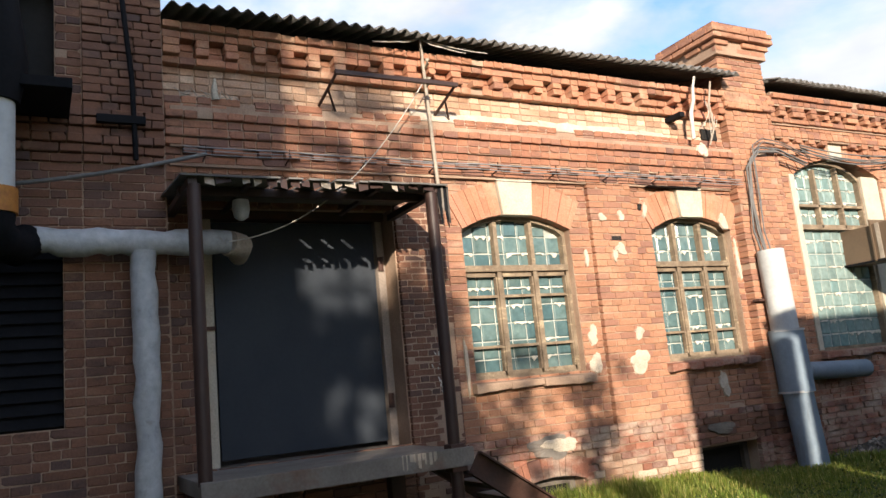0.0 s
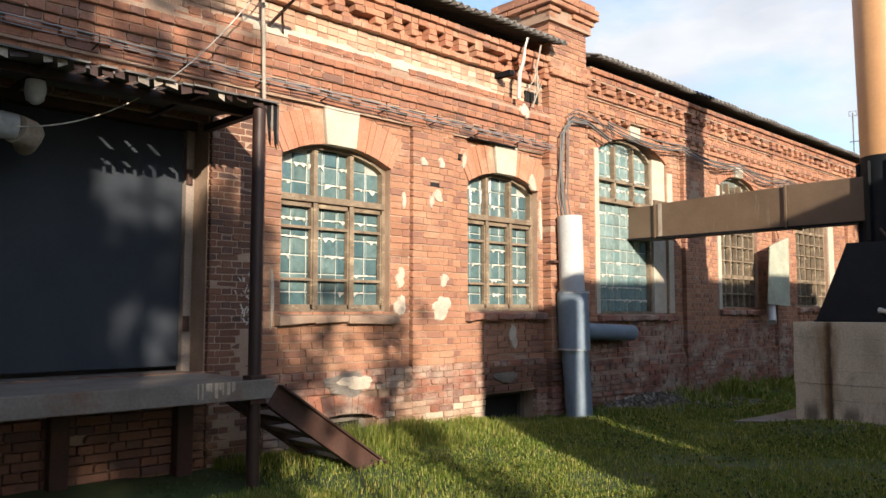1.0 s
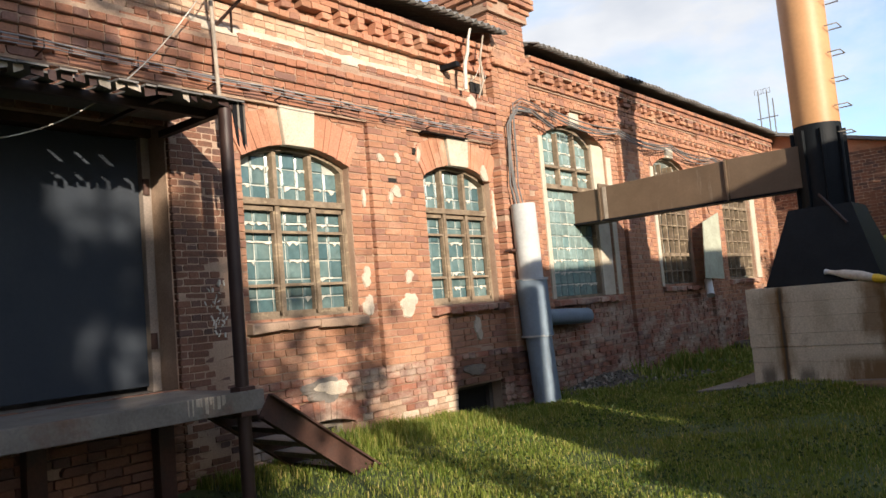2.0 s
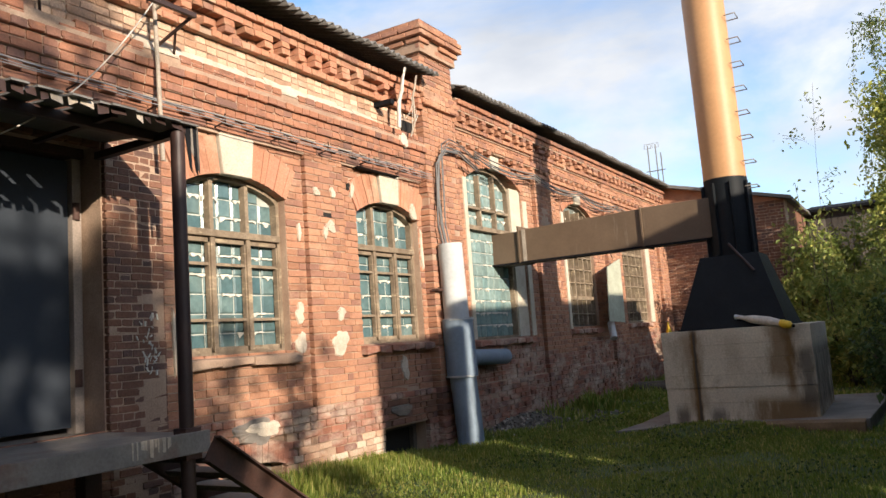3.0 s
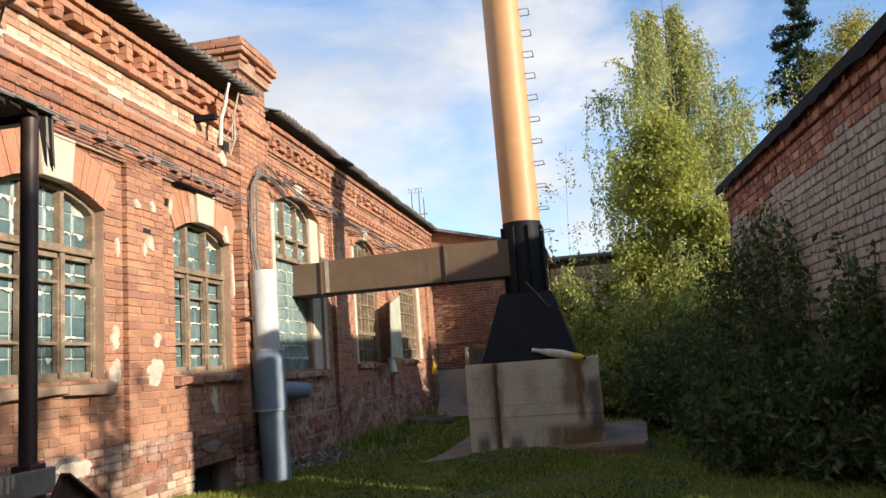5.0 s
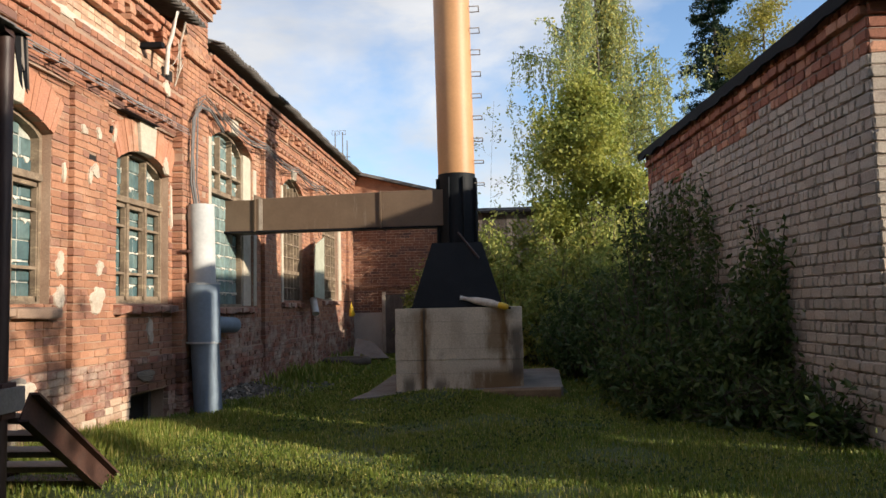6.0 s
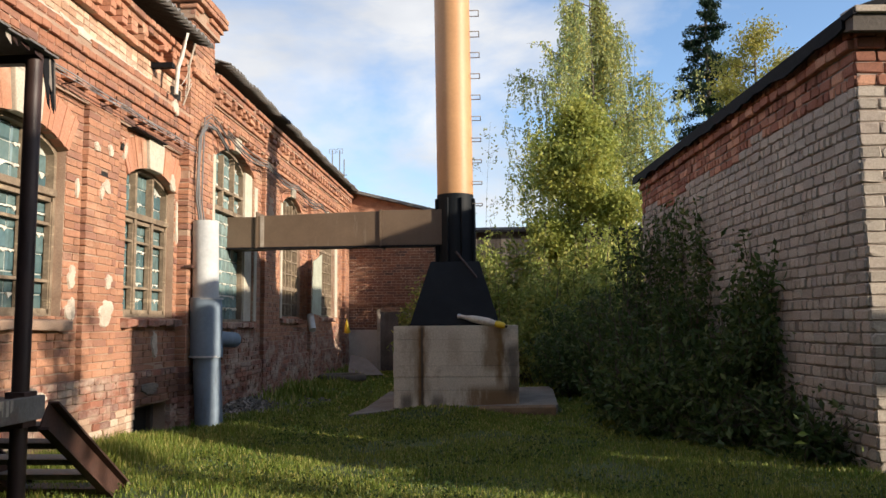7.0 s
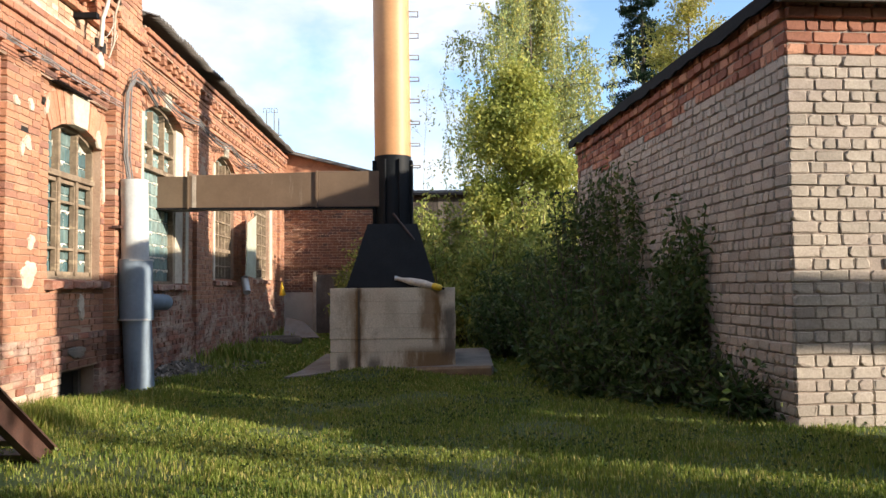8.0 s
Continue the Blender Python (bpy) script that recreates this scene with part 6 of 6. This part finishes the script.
BUSHES = [((6.75, 8.45), 1.3, 0.4), ((6.9, 7.6), 0.5, 0.3), ((6.95, 7.0), 0.3, 0.22), ((6.5, 7.9), 0.45, 0.4), ((2.4, 19.7), 2.7, 0.7), ((4.35, 19.8), 3.9, 0.9), ((5.3, 20.5), 4.4, 1.1), ((6.2, 19.8), 4.4, 1.1), ((3.75, 20.3), 3.4, 0.5), ((6.25, 8.4), 0.6, 0.45), ((6.7, 9.1), 1.35, 0.4), ((6.6, 12.8), 3.6, 0.6), ((6.5, 10.0), 1.9, 0.5), ((6.05, 8.8), 0.9, 0.6), ((5.9, 9.4), 1.35, 0.7), ((5.85, 10.7), 1.6, 0.8), ((6.2, 11.2), 2.2, 0.75), ((5.9, 12.3), 1.8, 0.9), ((5.5, 13.6), 1.6, 0.9), ((6.0, 14.6), 2.0, 1.0), ((5.2, 16.0), 2.2, 1.0), ((6.3, 16.6), 3.0, 1.1), ((4.6, 17.8), 2.7, 1.0), ((5.6, 18.6), 3.5, 1.1), ((3.6, 19.3), 2.9, 0.9), ((4.6, 20.6), 3.4, 1.0), ((7.0, 14.4), 3.2, 1.0), ((6.8, 17.5), 4.0, 1.1), ((3.35, 20.3), 4.1, 0.6), ((3.95, 18.6), 3.5, 0.7), ((4.5, 16.6), 2.6, 0.7)]
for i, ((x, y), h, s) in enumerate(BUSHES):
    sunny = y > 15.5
    bush((x, y, 0), h, s, (1100 if h < 0.6 else 2600) if y < 13 else 5200, "yellow-green shrub by the stack, sunlight in its colour" if sunny else "dense green shrub by the store wall, shade in its colour", 50 + i, M_SHRUBLEAF if sunny else M_BUSHLEAF, (0.09, 0.18) if sunny else (0.06, 0.14))

# creeper on the store's side wall
nrng = np.random.default_rng(77)
rng = random.Random(77)
cr = thing("creeper", SIDE.at(3, 0.0, 0.05), "green creeper climbing the pale brick wall", "creeper")
g = Geo()
pts = []
for k in range(26):
    u = 1.0 + 4.6 * rng.random()
    p = SIDE.at(u, 0.0, 0.05)
    h = rng.uniform(1.7, 3.1) * (1.0 if u < 3.6 else 0.75)
    path = [SIDE.at(u + rng.uniform(-0.15, 0.15), h * i / 6, 0.05 + 0.03 * rng.random()) for i in range(7)]
    g.tube(path, 0.006, 5)
    for a, b in zip(path[2:], path[3:]):
        n = 34
        f = nrng.random((n, 1))
        q = np.array([tuple(a)]) * (1 - f) + np.array([tuple(b)]) * f
        q += np.outer(nrng.normal(size=n) * 0.16, np.array(SIDE.u)) + np.outer(np.abs(nrng.normal(size=n)) * 0.06, np.array(SIDE.n)) + np.outer(nrng.normal(size=n) * 0.08, (0, 0, 1))
        pts.append(q)
g.put("branchwork", M_BARK, cr)
c = Geo()
c.v, c.f = leaves_mesh(np.concatenate(pts), (0.06, 0.13), nrng, 0.7, 0.24)
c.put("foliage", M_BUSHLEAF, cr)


def blades(name, count, area, height, seed, label, width=0.0042):
    """Grass blades, each a bent strip of two triangles and a tip."""
    r = np.random.default_rng(seed)
    x = r.uniform(area[0], area[1], count)
    y = area[2] + (area[3] - area[2]) * r.random(count) ** 1.25
    tuft = np.array([0.5 + 0.9 * noise.noise((a * 1.3, b * 1.3, 5)) for a, b in zip(x, y)])
    bare = np.array([noise.noise((a * 0.9, b * 0.9, 9)) for a, b in zip(x, y)])
    wall = np.exp(-((x - 0.35) / 0.6) ** 2)
    keep = ((bare < 0.25) | (r.random(count) < 0.35)) & ~((x > 2.05) & (x < 5.0) & (y > 10.78) & (y < 13.4)) & ~((x < 1.25) & (y > 10.4) & (y < 13.4) & (r.random(count) < 0.86)) & ~((x < 1.06) & (y < 4.5))
    x, y, tuft, wall = x[keep], y[keep], tuft[keep], wall[keep]
    n = len(x)
    z = np.array([ground_z(a, b) for a, b in zip(x, y)]) - 0.005
    h = r.uniform(*height, n) * (0.6 + 0.7 * np.clip(tuft, 0, 1)) * (1 + 1.9 * wall * np.clip(tuft + 0.3, 0, 1.2))
    a = r.uniform(0, 2 * np.pi, n)
    w = width * r.uniform(0.7, 1.4, n) * (1 + (y > 9) * 0.8)
    bend = r.uniform(0.05, 0.55, n) * h
    ca, sa = np.cos(a), np.sin(a)
    v = np.stack([np.stack([x - sa * w, y + ca * w, z], 1), np.stack([x + sa * w, y - ca * w, z], 1), np.stack([x + sa * w * 0.7 + ca * bend * 0.35, y - ca * w * 0.7 + sa * bend * 0.35, z + h * 0.6], 1), np.stack([x - sa * w * 0.7 + ca * bend * 0.35, y + ca * w * 0.7 + sa * bend * 0.35, z + h * 0.6], 1), np.stack([x + ca * bend, y + sa * bend, z + h], 1)], 1).reshape(-1, 3)
    i = np.arange(n)[:, None] * 5
    g = Geo()
    g.v = v.tolist()
    g.f = (i + np.array([[0, 1, 2, 3]])).tolist() + (i + np.array([[3, 2, 4]])).tolist()
    tagged(g.put(name, M_GRASS), label, "grass", kind="stuff")


blades("grass", 300000, (0.0, 8.5, 2.6, 13.0), (0.018, 0.062), 1, "short uneven yard grass")
blades("grass", 50000, (0.0, 9.0, -4.0, 2.6), (0.022, 0.078), 3, "short uneven yard grass underfoot", 0.006)
blades("grass", 32000, (0.0, 7.0, 12.0, 22.0), (0.03, 0.085), 2, "rougher grass farther up the yard", 0.012)

nrng = np.random.default_rng(64)
q = np.stack([nrng.uniform(0.5, 8.0, 16000), nrng.uniform(3.6, 12.5, 16000), np.zeros(16000)], 1)
q = q[np.array([noise.noise((a * 0.8, b * 0.8, 21)) > 0.02 for a, b, _ in q])]
q = q[~((q[:, 0] > 2.0) & (q[:, 1] > 10.5))]
q[:, 2] = [ground_z(a, b) + 0.03 + 0.03 * nrng.random() for a, b, _ in q]
c = Geo()
c.v, c.f = leaves_mesh(q, (0.015, 0.04), nrng, -0.3)
tagged(c.put("clover", M_BUSHLEAF), "low clover and weeds among the grass", "weeds", kind="stuff")

# ---- out of view: what shades the yard from behind ----
tagged(Geo().box(14.5, 15.0, -16.0, -3.47, -0.4, 11.0).put("wall_east", M_MORTAR_DARK), "plain end wall of a building behind the yard", "wall", kind="structure")
tree("shade_tree", (14.5, -3.2, 0), 6.9, 1.0, M_BUSHLEAF, M_BARK, 4200, (0.14, 0.28), "round tree behind, dappling the door", 23, base=0.3, limbs=26, twig=0.6)
tree("shade_tree", (14.5, -2.2, 0), 7.0, 0.42, M_BUSHLEAF, M_BARK, 2600, (0.14, 0.28), "slender tree behind, shading the door pier", 25, base=0.35, limbs=24, twig=0.6)
tree("shade_tree", (14.5, -2.75, 0), 9.6, 0.85, M_BUSHLEAF, M_BARK, 330, (0.14, 0.28), "tall thin tree behind, dappling the cornice", 26, base=0.78, limbs=14, twig=0.6)
tree("shade_tree", (14.5, -0.9, 0), 6.2, 1.4, M_BUSHLEAF, M_BARK, 120, (0.16, 0.32), "thin young tree behind, dappling the front", 22, base=0.72, limbs=9, twig=0.9)
# added out of view for the upright shadow below window 1
tree("shade_tree", (8.3, 2.85, 0), 3.9, 0.2, M_BUSHLEAF, M_BARK, 800, (0.06, 0.12), "unseen narrow tree added to shade a strip under window 1", 27, base=0.45, limbs=18, twig=0.3, lean=(0, -0.14))
tagged(Geo().box(-6.0, 9.5, -5.2, -4.8, -0.4, 7.5).put("wall_south", M_DARKBRICK), "plain brick wall closing the yard behind", "wall", kind="structure")
# added wall, never seen: sets the shadow edge on the lower front
tagged(Geo().box(8.15, 8.35, 4.25, 5.72, -0.4, 3.95).put("wall_porch", M_MORTAR_DARK), "unseen plain wall added to shade the front below window 2", "wall", kind="structure")
# shrub added out of view for the shade band across the grass
bush((8.3, 3.0, 0), 2.05, 0.42, 3000, "unseen shrub added to shade a band of grass", 94)
# added low block, never seen: keeps sun off the middle grass
tagged(Geo().box(8.15, 8.35, 3.8, 4.25, -0.4, 1.5).put("wall_parapet", M_MORTAR_DARK), "unseen low wall added to shade the grass", "wall", kind="structure")
# unseen bar on posts, added to cast the store end's level shadow band
p = thing("shade_pipe", (18, 2.0, 0), "unseen pipe on posts added to shade a band on the store end", "pipe")
Geo().tube([(15.0, 2.0, 3.92), (24, 2.0, 3.92)], 0.29, 14).put("pipe", M_ZINC, p)
for x in (15.2, 23.5):
    Geo().tube([(x, 2.0, -0.1), (x, 2.0, 3.8)], 0.06, 10).put("post", M_POST, p)

# ---- brickwork ----
courses(FACE, wall_near, 2.27, 10.1, -0.30, 4.74, 0.0755, 0.262, [W1, W2, DOOR, B1, B2, Opening(4.42, 5.0, -0.35, 3.44)], near_mat, profile_near, near=(6.6, 7.78, 0.7, 3.4), seed=2, joint=0.0085, worn=(0.0065, 0.0035), breaks=(5.0, 6.86, 7.5, 9.22), small_above=3.5)
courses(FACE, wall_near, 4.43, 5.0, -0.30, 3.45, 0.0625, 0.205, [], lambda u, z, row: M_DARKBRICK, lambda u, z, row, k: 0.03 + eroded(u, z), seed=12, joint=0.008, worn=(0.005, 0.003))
courses(FACE, wall_far, 10.14, 20.98, -0.30, 4.86, 0.0755, 0.262, [W3, W4, W5], far_mat, profile_far, joint=0.0085, worn=(0.0065, 0.0035), near=(12.42, 14.1, 1.2, 3.8), seed=3, breaks=(12.85, 13.75, 16.35, 16.95, 20.3), small_above=3.97)
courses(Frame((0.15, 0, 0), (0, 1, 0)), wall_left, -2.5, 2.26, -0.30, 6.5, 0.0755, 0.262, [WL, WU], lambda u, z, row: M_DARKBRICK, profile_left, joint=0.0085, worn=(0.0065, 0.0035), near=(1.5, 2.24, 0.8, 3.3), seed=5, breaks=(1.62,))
courses(SIDE, wall_store_side, 0.0, 7.29, -0.02, 3.80, 0.1065, 0.215, [], store_mat(side_edge), store_proud, near=(5.3, 7.29, 0.9, 3.3), seed=6, wear=0.008, joint=0.013, worn=(0.012, 0.006), heads=2)
courses(FRONT, wall_store_front, 0.012, 5.9, -0.02, 3.80, 0.1065, 0.262, [], store_mat(lambda u: 3.29), store_proud, near=(0.0, 2.2, 0.0, 3.9), seed=7, wear=0.006, joint=0.012, worn=(0.010, 0.005), limit=280, heads=2)
courses(WING, wall_wing, 0.02, 3.03, -0.1, 4.2, 0.0755, 0.262, [Opening(0.84, 1.82, -0.2, 1.66)], lambda u, z, row: M_DARKBRICK, lambda u, z, row, k: 0.0 if z < 1.8 or z > 1.9 else 0.03, seed=8)
for o, w, key in ((W1, wall_near, 0.42), (W2, wall_near, 0.40), (B1, wall_near, 0), (W3, wall_far, 0.28), (W4, wall_far, 0.3), (W5, wall_far, 0.3)):
    arch_stones(FACE, w, o, M_ARCH if o is not B1 else M_PLINTHBRICK, int(o.mid * 10), 0.014 if o is not B1 else 0.06, key)
